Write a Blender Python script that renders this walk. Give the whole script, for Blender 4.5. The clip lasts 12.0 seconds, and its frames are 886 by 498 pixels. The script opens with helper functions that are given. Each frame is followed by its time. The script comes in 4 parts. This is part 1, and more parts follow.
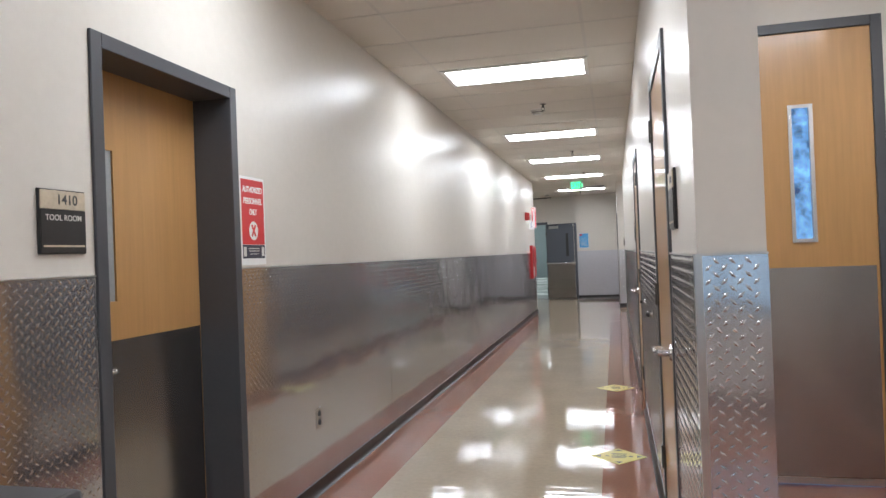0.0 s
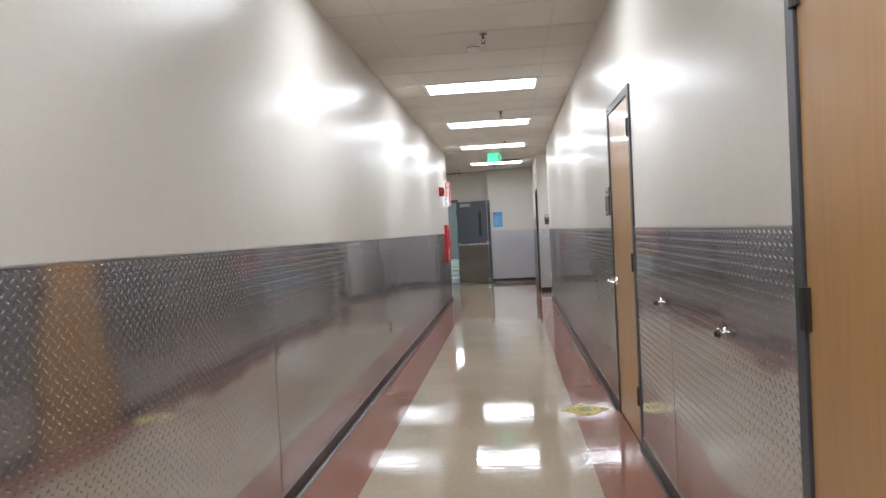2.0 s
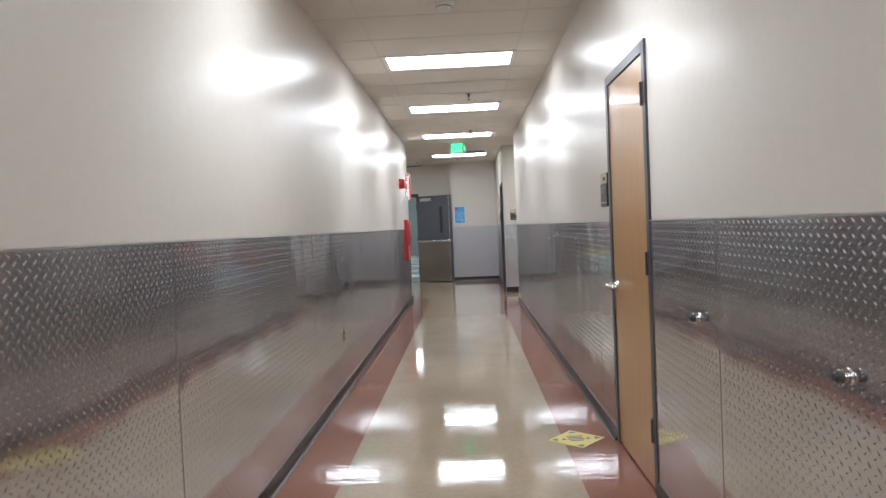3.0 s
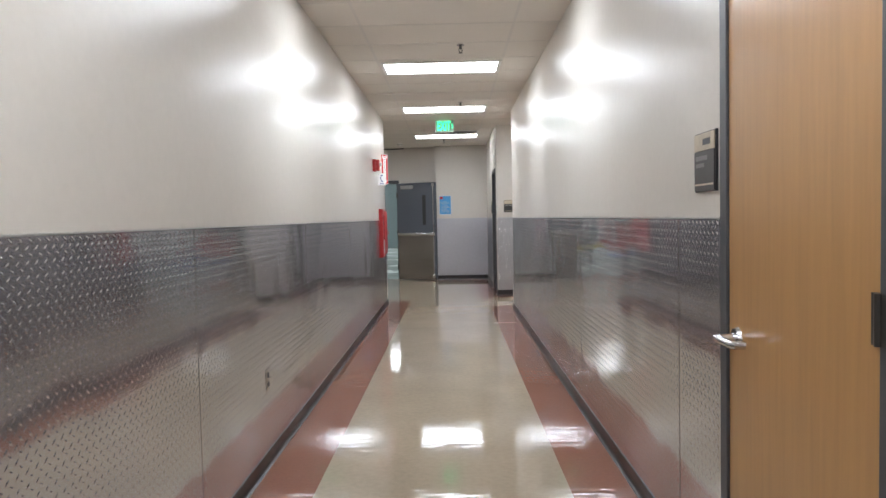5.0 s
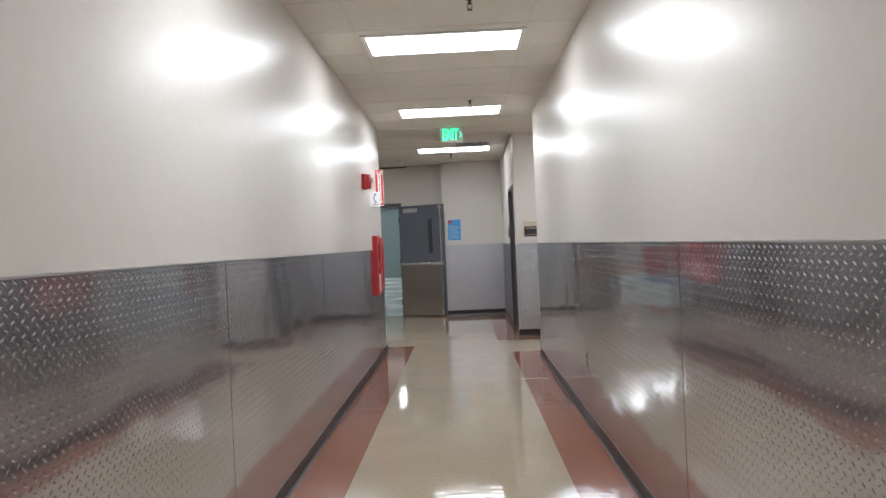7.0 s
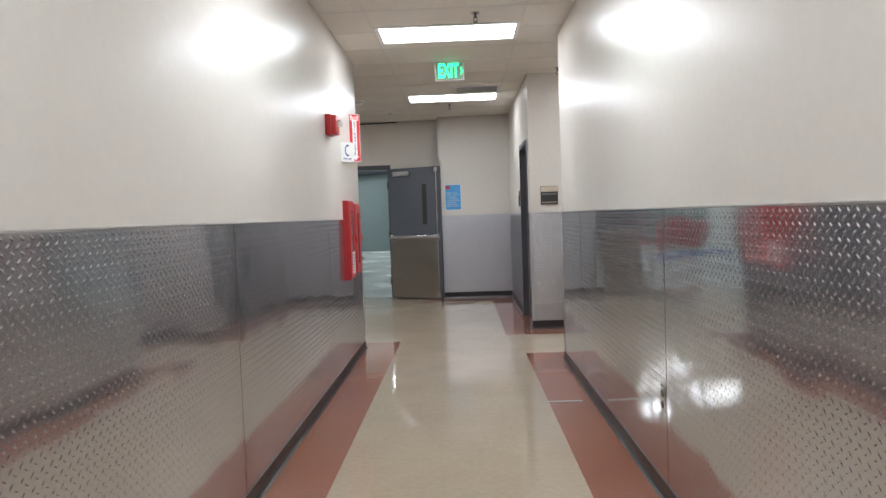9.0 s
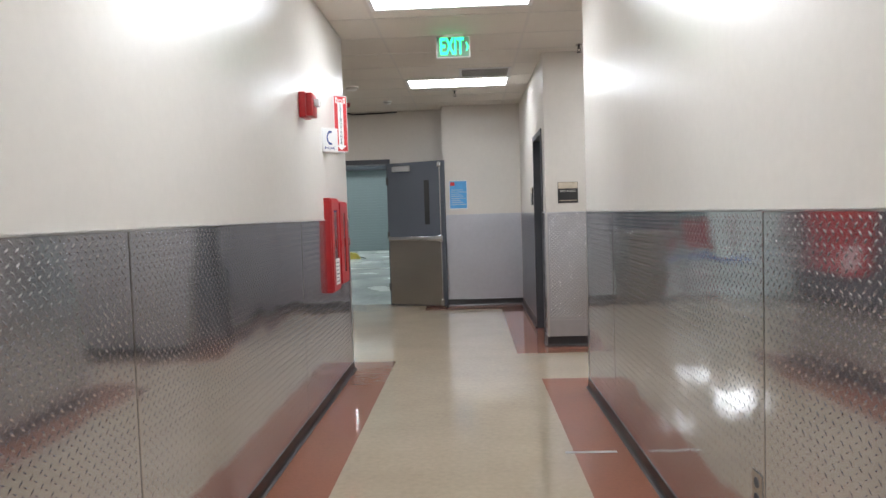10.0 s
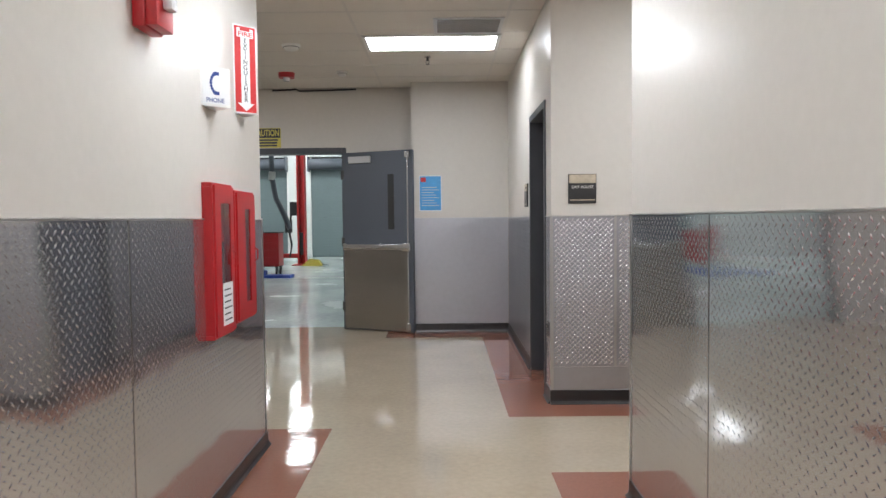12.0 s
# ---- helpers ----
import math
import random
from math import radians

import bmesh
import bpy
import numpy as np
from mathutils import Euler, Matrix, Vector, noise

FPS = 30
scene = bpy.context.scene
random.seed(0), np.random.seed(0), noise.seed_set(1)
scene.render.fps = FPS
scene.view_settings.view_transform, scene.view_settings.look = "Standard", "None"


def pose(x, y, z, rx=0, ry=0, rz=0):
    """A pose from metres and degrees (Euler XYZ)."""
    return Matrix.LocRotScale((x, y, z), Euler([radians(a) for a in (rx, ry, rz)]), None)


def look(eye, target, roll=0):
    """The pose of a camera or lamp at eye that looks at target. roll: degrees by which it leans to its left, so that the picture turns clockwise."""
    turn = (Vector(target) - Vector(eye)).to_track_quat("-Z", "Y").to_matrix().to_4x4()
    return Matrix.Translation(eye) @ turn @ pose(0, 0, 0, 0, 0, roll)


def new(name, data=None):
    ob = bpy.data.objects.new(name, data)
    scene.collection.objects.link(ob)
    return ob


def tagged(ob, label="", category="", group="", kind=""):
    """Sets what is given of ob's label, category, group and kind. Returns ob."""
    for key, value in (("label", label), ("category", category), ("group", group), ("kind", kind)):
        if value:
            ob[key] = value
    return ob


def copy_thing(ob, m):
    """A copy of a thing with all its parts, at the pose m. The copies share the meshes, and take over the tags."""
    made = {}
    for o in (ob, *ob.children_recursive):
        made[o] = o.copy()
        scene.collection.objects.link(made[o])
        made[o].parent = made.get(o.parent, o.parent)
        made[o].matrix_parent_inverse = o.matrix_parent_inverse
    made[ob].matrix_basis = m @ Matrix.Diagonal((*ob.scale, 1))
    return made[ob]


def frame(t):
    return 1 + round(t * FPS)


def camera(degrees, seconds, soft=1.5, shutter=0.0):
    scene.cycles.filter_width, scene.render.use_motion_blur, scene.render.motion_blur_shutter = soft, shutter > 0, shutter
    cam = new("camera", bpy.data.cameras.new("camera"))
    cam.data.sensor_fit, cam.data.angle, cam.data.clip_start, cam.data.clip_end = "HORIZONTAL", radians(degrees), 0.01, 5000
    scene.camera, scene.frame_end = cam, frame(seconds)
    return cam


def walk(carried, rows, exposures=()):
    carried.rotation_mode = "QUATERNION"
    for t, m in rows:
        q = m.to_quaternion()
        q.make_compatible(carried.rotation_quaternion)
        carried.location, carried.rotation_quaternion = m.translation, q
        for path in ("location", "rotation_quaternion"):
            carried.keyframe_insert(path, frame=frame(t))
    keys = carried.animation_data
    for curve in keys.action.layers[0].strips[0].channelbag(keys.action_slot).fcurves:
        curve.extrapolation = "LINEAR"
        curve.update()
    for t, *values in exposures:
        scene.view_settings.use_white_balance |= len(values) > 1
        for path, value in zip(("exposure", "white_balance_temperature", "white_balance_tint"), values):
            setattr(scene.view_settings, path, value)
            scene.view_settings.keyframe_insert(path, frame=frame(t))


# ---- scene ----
cam = camera(64.6, 12.0)
PATH = [
    (0, (0.744, 0.655, 1.353), (0.269, 2.597, 1.371), -2.2),
    (0.5, (0.572, 1.104, 1.351), (0.127, 3.054, 1.322), -1.9),
    (1, (0.446, 1.558, 1.35), (0.169, 3.538, 1.294), -2.8),
    (1.5, (0.343, 2.004, 1.36), (0.06, 3.984, 1.309), -3.1),
    (2, (0.213, 2.465, 1.359), (0.022, 4.455, 1.311), -2.9),
    (2.5, (0.164, 2.929, 1.356), (0.04, 4.925, 1.304), -3.4),
    (3, (0.084, 3.37, 1.339), (0.014, 5.368, 1.276), -2.5),
    (3.2, (0.063, 3.555, 1.347), (0.021, 5.553, 1.275), -2.4),
    (5, (0.066, 5.309, 1.35), (0.039, 7.307, 1.26), -1.2),
    (5.5, (0.044, 5.806, 1.343), (-0.027, 7.804, 1.273), -1.9),
    (6, (0.05, 6.284, 1.336), (-0.005, 8.283, 1.302), -2.7),
    (6.5, (0.061, 6.743, 1.355), (0.002, 8.742, 1.338), -2.8),
    (7, (0.062, 7.244, 1.363), (0.007, 9.243, 1.348), -2.5),
    (9, (0.054, 9.268, 1.332), (-0.002, 11.265, 1.236), -2.0),
    (9.5, (0.03, 9.775, 1.343), (-0.02, 11.772, 1.246), -1.6),
    (10, (0.076, 10.289, 1.349), (-0.001, 12.285, 1.248), -1.8),
    (10.5, (0.085, 10.788, 1.343), (0.016, 12.786, 1.276), -1.2),
    (11, (0.111, 11.296, 1.323), (0.111, 13.296, 1.316), -1.1),
    (11.5, (0.101, 11.802, 1.318), (0.087, 13.802, 1.276), -0.1),
    (12, (0.077, 12.303, 1.32), (0.075, 14.301, 1.233), -0.6),
]
walk(cam, [(t, look(eye, target, roll)) for t, eye, target, roll in PATH], [(0, -0.03), (1.5, -0.03), (2.5, -0.05), (5, -0.06), (6, -0.02), (7, -0.17), (9.5, -0.02), (11.5, 0.02), (12, 0.08)])

# ---- light ----
world = bpy.data.worlds.new("world")
scene.world = world
world.use_nodes = True
world.node_tree.nodes["Background"].inputs[0].default_value = (0.5, 0.55, 0.6, 1)
world.node_tree.nodes["Background"].inputs[1].default_value = 0.02
scene.view_settings.exposure = 0.0
TUBE = 21.5      # strength of the ceiling lenses
SHOP = 15.5      # strength of the workshop lamps

# ---- plan, metres ----
XL, XR = -0.983, 0.954
CEIL = 2.885
PLATE0, PLATE1 = 0.10, 1.325
SIDE0 = 0.078                          # foot of the plate along the corridor
Y0, YL, YR = -2.6, 16.38, 15.57        # closed end behind, ends of the west and east walls
YP = 2.603                             # near end of the east wall
YX = 17.22                             # wall with the exit route sign
XS = 0.833                             # stub wall beyond it
YB = 20.42                             # end wall
YD = 20.75                             # wall of the double door
TOP = 2.18                             # door frames


# ---- materials ----
def mat(name, base, rough=0.5, metal=0.0, var=0.06, scale=3.0, fine=60.0, bump=0.0, bscale=200.0, wave=0.0, wscale=2.0, wstretch=(1, 1, 1), rvar=0.0, coat=0.0, aniso=0.0, emit=0.0, stretch=(1, 1, 1), spec=0.5, island=0.0):
    m = bpy.data.materials.new(name)
    m.use_nodes = True
    nt = m.node_tree
    b = nt.nodes["Principled BSDF"]
    co = nt.nodes.new("ShaderNodeTexCoord")
    mp = nt.nodes.new("ShaderNodeMapping")
    mp.inputs["Scale"].default_value = stretch
    nt.links.new(co.outputs["Object"], mp.inputs[0])
    mix = nt.nodes.new("ShaderNodeMix")
    mix.data_type = "RGBA"
    big, small = nt.nodes.new("ShaderNodeTexNoise"), nt.nodes.new("ShaderNodeTexNoise")
    big.inputs["Scale"].default_value, small.inputs["Scale"].default_value = scale, fine
    big.inputs["Detail"].default_value = small.inputs["Detail"].default_value = 4
    add = nt.nodes.new("ShaderNodeMath")
    add.operation = "MULTIPLY_ADD"
    add.inputs[1].default_value = 0.5
    half = nt.nodes.new("ShaderNodeMath")
    half.operation = "MULTIPLY"
    half.inputs[1].default_value = 0.5
    for n in (big, small):
        nt.links.new(mp.outputs[0], n.inputs["Vector"])
    nt.links.new(small.outputs[0], half.inputs[0])
    nt.links.new(big.outputs[0], add.inputs[0])
    nt.links.new(half.outputs[0], add.inputs[2])
    ramp = nt.nodes.new("ShaderNodeMapRange")
    ramp.inputs[1].default_value, ramp.inputs[2].default_value = 0.3, 0.7
    nt.links.new(add.outputs[0], ramp.inputs[0])
    nt.links.new(ramp.outputs[0], mix.inputs[0])
    mix.inputs[6].default_value = (*[max(0, c * (1 - var)) for c in base], 1)
    mix.inputs[7].default_value = (*[min(1, c * (1 + var)) for c in base], 1)
    nt.links.new(mix.outputs[2], b.inputs["Base Color"])
    b.inputs["Roughness"].default_value, b.inputs["Metallic"].default_value = rough, metal
    b.inputs["Specular IOR Level"].default_value = spec
    if rvar:
        r = nt.nodes.new("ShaderNodeMapRange")
        r.inputs[1].default_value, r.inputs[2].default_value = 0.3, 0.7
        r.inputs[3].default_value, r.inputs[4].default_value = max(0.02, rough - rvar), rough + rvar
        nt.links.new(big.outputs[0], r.inputs[0])
        nt.links.new(r.outputs[0], b.inputs["Roughness"])
    if bump:
        tex = nt.nodes.new("ShaderNodeTexNoise")
        tex.inputs["Scale"].default_value = bscale
        nt.links.new(mp.outputs[0], tex.inputs["Vector"])
        bp = nt.nodes.new("ShaderNodeBump")
        bp.inputs["Strength"].default_value, bp.inputs["Distance"].default_value = bump, 0.004
        nt.links.new(tex.outputs[0], bp.inputs["Height"])
        nt.links.new(bp.outputs[0], b.inputs["Normal"])
        if wave:
            mp2 = nt.nodes.new("ShaderNodeMapping")
            mp2.inputs["Scale"].default_value = wstretch
            nt.links.new(co.outputs["Object"], mp2.inputs[0])
            t2 = nt.nodes.new("ShaderNodeTexNoise")
            t2.inputs["Scale"].default_value, t2.inputs["Detail"].default_value = wscale, 1.0
            nt.links.new(mp2.outputs[0], t2.inputs["Vector"])
            bp2 = nt.nodes.new("ShaderNodeBump")
            bp2.inputs["Strength"].default_value, bp2.inputs["Distance"].default_value = 1.0, wave
            nt.links.new(t2.outputs[0], bp2.inputs["Height"])
            nt.links.new(bp2.outputs[0], bp.inputs["Normal"])
    if aniso:
        up = nt.nodes.new("ShaderNodeCombineXYZ")
        up.inputs[2].default_value = 1.0
        b.inputs["Anisotropic"].default_value = aniso
        nt.links.new(up.outputs[0], b.inputs["Tangent"])
    if coat:
        b.inputs["Coat Weight"].default_value, b.inputs["Coat Roughness"].default_value = coat, 0.06
    if emit:
        b.inputs["Emission Color"].default_value = (*base, 1)
        if var:
            nt.links.new(mix.outputs[2], b.inputs["Emission Color"])
        b.inputs["Emission Strength"].default_value = emit
    return m


PAINT = mat("cream wall paint", (0.630, 0.590, 0.538), 0.28, var=0.03, scale=1.2, fine=25, bump=0.03, bscale=160, wave=0.006, wscale=1.7, wstretch=(1, 1.3, 0.4), aniso=0.62, spec=0.17)
SOFFIT = mat("acoustic ceiling tile", (0.74, 0.695, 0.63), 0.85, var=0.05, scale=2, fine=140, bump=0.5, bscale=260)
TBAR = mat("ceiling grid enamel", (0.67, 0.63, 0.575), 0.5, var=0.03)
CREAM = mat("cream vinyl floor", (0.385, 0.314, 0.232), 0.05, var=0.12, scale=2.2, fine=30, bump=0.012, bscale=60, wave=0.0005, wscale=16, wstretch=(0.3, 1.5, 1), rvar=0.025, spec=0.42)
BROWN = mat("terracotta vinyl floor", (0.25, 0.102, 0.066), 0.05, var=0.10, scale=1.6, fine=50, bump=0.012, bscale=60, wave=0.0005, wscale=16, wstretch=(0.3, 1.5, 1), rvar=0.025, spec=0.42)
PLATE = mat("diamond plate aluminium", (0.635, 0.632, 0.655), 0.095, 0.93, var=0.03, scale=1.5, fine=18, bump=0.008, bscale=90, wave=0.007, wscale=2.0, rvar=0.02)
DULL = mat("dull aluminium plate", (0.50, 0.505, 0.545), 0.34, 1.0, var=0.05, scale=1.5, fine=18, bump=0.02, bscale=90, wave=0.004, wscale=2.0, rvar=0.05)
TRIM = mat("brushed aluminium trim", (0.62, 0.61, 0.60), 0.28, 1.0, var=0.05, fine=80)
BASE = mat("black rubber base", (0.022, 0.020, 0.020), 0.30, var=0.2, scale=4)
FRAME = mat("charcoal frame enamel", (0.062, 0.064, 0.072), 0.42, var=0.06, bump=0.05)
WOOD = mat("maple veneer", (0.425, 0.232, 0.088), 0.30, var=0.11, scale=1.6, fine=9, stretch=(7, 0.35, 7), coat=0.15)
STEEL = mat("brushed stainless steel", (0.42, 0.40, 0.38), 0.23, 1.0, var=0.06, scale=3, fine=30, stretch=(5, 0.6, 5))
CHROME = mat("satin chrome", (0.68, 0.68, 0.69), 0.20, 1.0, var=0.03)
HINGE = mat("dark hinge steel", (0.10, 0.095, 0.09), 0.38, 0.8, var=0.1)
LENS = mat("lit acrylic lens", (0.905, 0.962, 1.04), 0.5, emit=TUBE, var=0.0)
WHITE = mat("white enamel", (0.78, 0.77, 0.74), 0.4, var=0.03)
BLACK = mat("black plastic", (0.02, 0.02, 0.022), 0.35, var=0.1)
RED = mat("red enamel", (0.46, 0.018, 0.022), 0.35, var=0.08)
CONCRETE = mat("sealed concrete", (0.50, 0.545, 0.525), 0.22, var=0.18, scale=0.8, fine=12, bump=0.08, bscale=30, rvar=0.08)
SHOPWALL = mat("white shop wall", (0.75, 0.76, 0.74), 0.6, var=0.04)


# ---- builders ----
def box(bm, x0, x1, y0, y1, z0, z1, bev=0.0, mi=0):
    vs = [bm.verts.new((x, y, z)) for x in (x0, x1) for y in (y0, y1) for z in (z0, z1)]
    fs = [bm.faces.new([vs[i] for i in q]) for q in ((0, 1, 3, 2), (4, 6, 7, 5), (0, 4, 5, 1), (2, 3, 7, 6), (0, 2, 6, 4), (1, 5, 7, 3))]
    for f in fs:
        f.material_index = mi
    if bev:
        es = list({e for f in fs for e in f.edges})
        r = bmesh.ops.bevel(bm, geom=es, offset=bev, segments=2, affect="EDGES", profile=0.5)
        for f in r["faces"]:
            f.material_index = mi
    return bm


def boxes(*rows, bev=0.0):
    bm = bmesh.new()
    for r in rows:
        box(bm, *r, bev=bev)
    return bm


def cyl(bm, p, q, r, seg=16, r2=None, bev=0.0):
    p, q = Vector(p), Vector(q)
    m = Matrix.Translation((p + q) / 2) @ (q - p).to_track_quat("Z", "Y").to_matrix().to_4x4()
    bmesh.ops.create_cone(bm, cap_ends=True, segments=seg, radius1=r, radius2=r if r2 is None else r2, depth=(q - p).length, matrix=m)
    return bm


def cylinder(p, q, r, seg=16, r2=None):
    return cyl(bmesh.new(), p, q, r, seg, r2)


def tube(points, r, seg=10):
    """A bent round bar through the points."""
    bm = bmesh.new()
    rings = []
    pts = [Vector(p) for p in points]
    for i, p in enumerate(pts):
        d = (pts[min(i + 1, len(pts) - 1)] - pts[max(i - 1, 0)]).normalized()
        m = d.to_track_quat("Z", "Y").to_matrix()
        rings.append([bm.verts.new(p + m @ Vector((r * math.cos(2 * math.pi * k / seg), r * math.sin(2 * math.pi * k / seg), 0))) for k in range(seg)])
    for a, b in zip(rings, rings[1:]):
        for k in range(seg):
            bm.faces.new((a[k], a[(k + 1) % seg], b[(k + 1) % seg], b[k]))
    bm.faces.new(rings[0][::-1])
    bm.faces.new(rings[-1])
    return bm


def mesh_of(name, bm, mats, smooth=False):
    bmesh.ops.recalc_face_normals(bm, faces=bm.faces)
    me = bpy.data.meshes.new(name)
    bm.to_mesh(me)
    bm.free()
    for m in mats if isinstance(mats, (list, tuple)) else [mats]:
        me.materials.append(m)
    if smooth:
        me.shade_smooth()
        me.set_sharp_from_angle(angle=radians(38))
    return me


def part(name, bm, material, parent, label="", smooth=False):
    ob = new(name, mesh_of(name, bm, material, smooth))
    ob.parent = parent
    return tagged(ob, label)


def solid(name, bm, material, label, category, kind="", group="", smooth=False):
    return tagged(new(name, mesh_of(name, bm, material, smooth)), label, category, group, kind)


def thing(name, m, label, category, kind="", group=""):
    ob = new(name)
    ob.matrix_basis = m
    return tagged(ob, label, category, group, kind)


def lettering(name, text, size, material, parent, m, spacing=1.0, depth=0.0004, width=None, bold=0.012):
    cu = bpy.data.curves.new(name, "FONT")
    cu.body, cu.size, cu.align_x, cu.align_y, cu.space_character, cu.extrude, cu.space_line = text, size, "CENTER", "CENTER", spacing, depth, 0.95
    cu.offset = size * bold
    tmp = bpy.data.objects.new(name, cu)
    me = bpy.data.meshes.new_from_object(tmp)
    bpy.data.objects.remove(tmp)
    me.materials.clear()
    me.materials.append(material)
    ob = new(name, me)
    ob.parent = parent
    if width and me.vertices:
        xs = [v.co.x for v in me.vertices]
        k = width / (max(xs) - min(xs))
        m = m @ Matrix.Diagonal((k, 1, 1, 1))
    ob.matrix_basis = m
    return ob


# frames that hang on walls: local x along the wall to the reader's right, y up the wall, z out of it
def on_west(y, z, off=0.0):      # west wall, faces +x; reader's right is +y
    return Matrix(((0, 0, 1, XL + off), (1, 0, 0, y), (0, 1, 0, z), (0, 0, 0, 1)))


def on_east(y, z, off=0.0):      # east wall, faces -x; reader's right is -y
    return Matrix(((0, 0, -1, XR - off), (-1, 0, 0, y), (0, 1, 0, z), (0, 0, 0, 1)))


def on_north(x, y, z):           # a wall that faces the walker (-y); reader's right is +x
    return Matrix(((1, 0, 0, x), (0, 0, -1, y), (0, 1, 0, z), (0, 0, 0, 1)))


# ---- structure ----
T = 0.20
LD0, LD1 = 2.70, 3.652                    # west door, outer frame
ED = ((3.42, 4.36), (6.70, 7.615))        # east doors, outer frame
wall_west = solid("wall_west", boxes((XL - T, XL, Y0, LD0 + 0.02, 0, CEIL), (XL - T, XL, LD1 - 0.02, YL, 0, CEIL), (XL - T, XL, LD0 + 0.02, LD1 - 0.02, TOP - 0.02, CEIL)), PAINT, "cream semi-gloss painted corridor wall above diamond plate", "wall", "structure")
rows, y = [], YP
for a, b in ED:
    rows += [(XR, XR + 0.17, y, a + 0.02, 0, CEIL), (XR, XR + 0.17, a + 0.02, b - 0.02, TOP - 0.02, CEIL)]
    y = b - 0.02
rows.append((XR, XR + 0.17, y, YR, 0, CEIL))
wall_east = solid("wall_east", boxes(*rows), PAINT, "cream semi-gloss painted corridor wall with two doors", "wall", "structure")
wall_side_south = solid("wall_side_south", boxes((XR + 0.17, 5.0, YR - 0.17, YR, 0, CEIL)), PAINT, "cream painted wall of the side passage", "wall", "structure")
wall_exit = solid("wall_exit", boxes((XS, 5.0, YX, YX + 0.16, 0, CEIL)), PAINT, "cream painted wall carrying the exit route sign", "wall", "structure")
SD0, SD1 = 17.46, 18.37
wall_stub = solid("wall_stub", boxes((XS, XS + 0.16, YX + 0.16, SD0 + 0.02, 0, CEIL), (XS, XS + 0.16, SD1 - 0.02, YB, 0, CEIL), (XS, XS + 0.16, SD0 + 0.02, SD1 - 0.02, TOP - 0.02, CEIL)), PAINT, "cream painted short wall with a dark door frame", "wall", "structure")
wall_end = solid("wall_end", boxes((-0.28, XS + 0.16, YB, YB + 0.7, 0, CEIL)), PAINT, "cream painted end wall above aluminium plate", "wall", "structure")
DD0, DD1 = -2.95, -1.08
wall_north = solid("wall_north", boxes((-6.0, DD0, YD, YD + 0.2, 0, CEIL), (DD1, -0.28, YD, YD + 0.2, 0, CEIL), (DD0, DD1, YD, YD + 0.2, TOP - 0.02, CEIL)), PAINT, "cream painted wall over the workshop double door", "wall", "structure")
wall_west_return = solid("wall_west_return", boxes((-6.0, XL - T, YL - 0.15, YL, 0, CEIL), (-6.15, -6.0, YL - 0.15, YD + 0.2, 0, CEIL)), PAINT, "cream painted wall of the lobby", "wall", "structure")
wall_south = solid("wall_south", boxes((XL - T, 1.15, Y0 - 0.15, Y0, 0, CEIL), (2.35, 2.77, Y0 - 0.15, Y0, 0, CEIL), (1.15, 2.35, Y0 - 0.15, Y0, 2.3, CEIL), (1.15, 2.35, Y0 - 0.15, Y0, 0, 0.7)), PAINT, "plain cream painted wall closing the corridor", "wall", "structure")
VX0, VX1, VT, YV = 1.14, 2.19, 2.57, 4.90      # tall door of the entry recess
wall_vestibule = solid("wall_vestibule", boxes((XR + 0.17, VX0 + 0.02, YV, YV + 0.15, 0, CEIL), (VX1 - 0.02, 2.9, YV, YV + 0.15, 0, CEIL), (VX0 + 0.02, VX1 - 0.02, YV, YV + 0.15, VT - 0.02, CEIL), (2.50, 2.65, Y0, YV, 0, CEIL)), PAINT, "cream painted wall of the entry recess", "wall", "structure")
wall_closing = solid("wall_closing", boxes((5.0, 5.15, YR - 0.17, YX + 0.16, 0, CEIL)), PAINT, "plain cream wall at the end of the side passage", "wall", "structure")

# floor: one sheet in cream with terracotta borders
bm = bmesh.new()
xs = sorted({-6.0, XL - 0.16, -0.640, -0.58, 0.497, 0.622, XR + 0.17, 2.8, 5.0})
ys = sorted({Y0, LD0, 15.88, 16.68, 16.90, YX + 0.05, 20.04, YD + 0.12})
def floor_colour(x, y):
    if y < 16.68 and x < -0.640:
        return int(x > XL - 0.16)
    if y < 15.88 and x > 0.622:
        return 1
    if y > 16.90 and x > 0.497 or (y > 20.04 and x > -0.58):
        return 1
    return 0
grid = {(i, j): bm.verts.new((x, y, 0)) for i, x in enumerate(xs) for j, y in enumerate(ys)}
for i in range(len(xs) - 1):
    for j in range(len(ys) - 1):
        f = bm.faces.new((grid[i, j], grid[i + 1, j], grid[i + 1, j + 1], grid[i, j + 1]))
        f.material_index = floor_colour((xs[i] + xs[i + 1]) / 2, (ys[j] + ys[j + 1]) / 2)
floor = solid("floor", bm, [CREAM, BROWN], "polished cream vinyl floor with terracotta borders", "floor", "structure")

# ceiling: lay-in tiles in a grid, one mesh
bm = bmesh.new()
box(bm, -6.15, 5.15, Y0 - 0.15, YD + 0.2, CEIL + 0.02, CEIL + 0.12)
for i in range(10):
    x0 = -0.63 + 1.22 * (i - 5)
    for j in range(42):
        y0 = -4.3 + 0.61 * j
        if y0 + 0.6 < YD + 0.25 and (x0 > -6.2):
            box(bm, x0 + 0.012, x0 + 1.208, y0 + 0.012, y0 + 0.598, CEIL, CEIL + 0.02)
for i in range(11):
    x0 = -0.63 + 1.22 * (i - 5)
    box(bm, x0 - 0.012, x0 + 0.012, Y0, YD, CEIL - 0.001, CEIL + 0.02, mi=1)
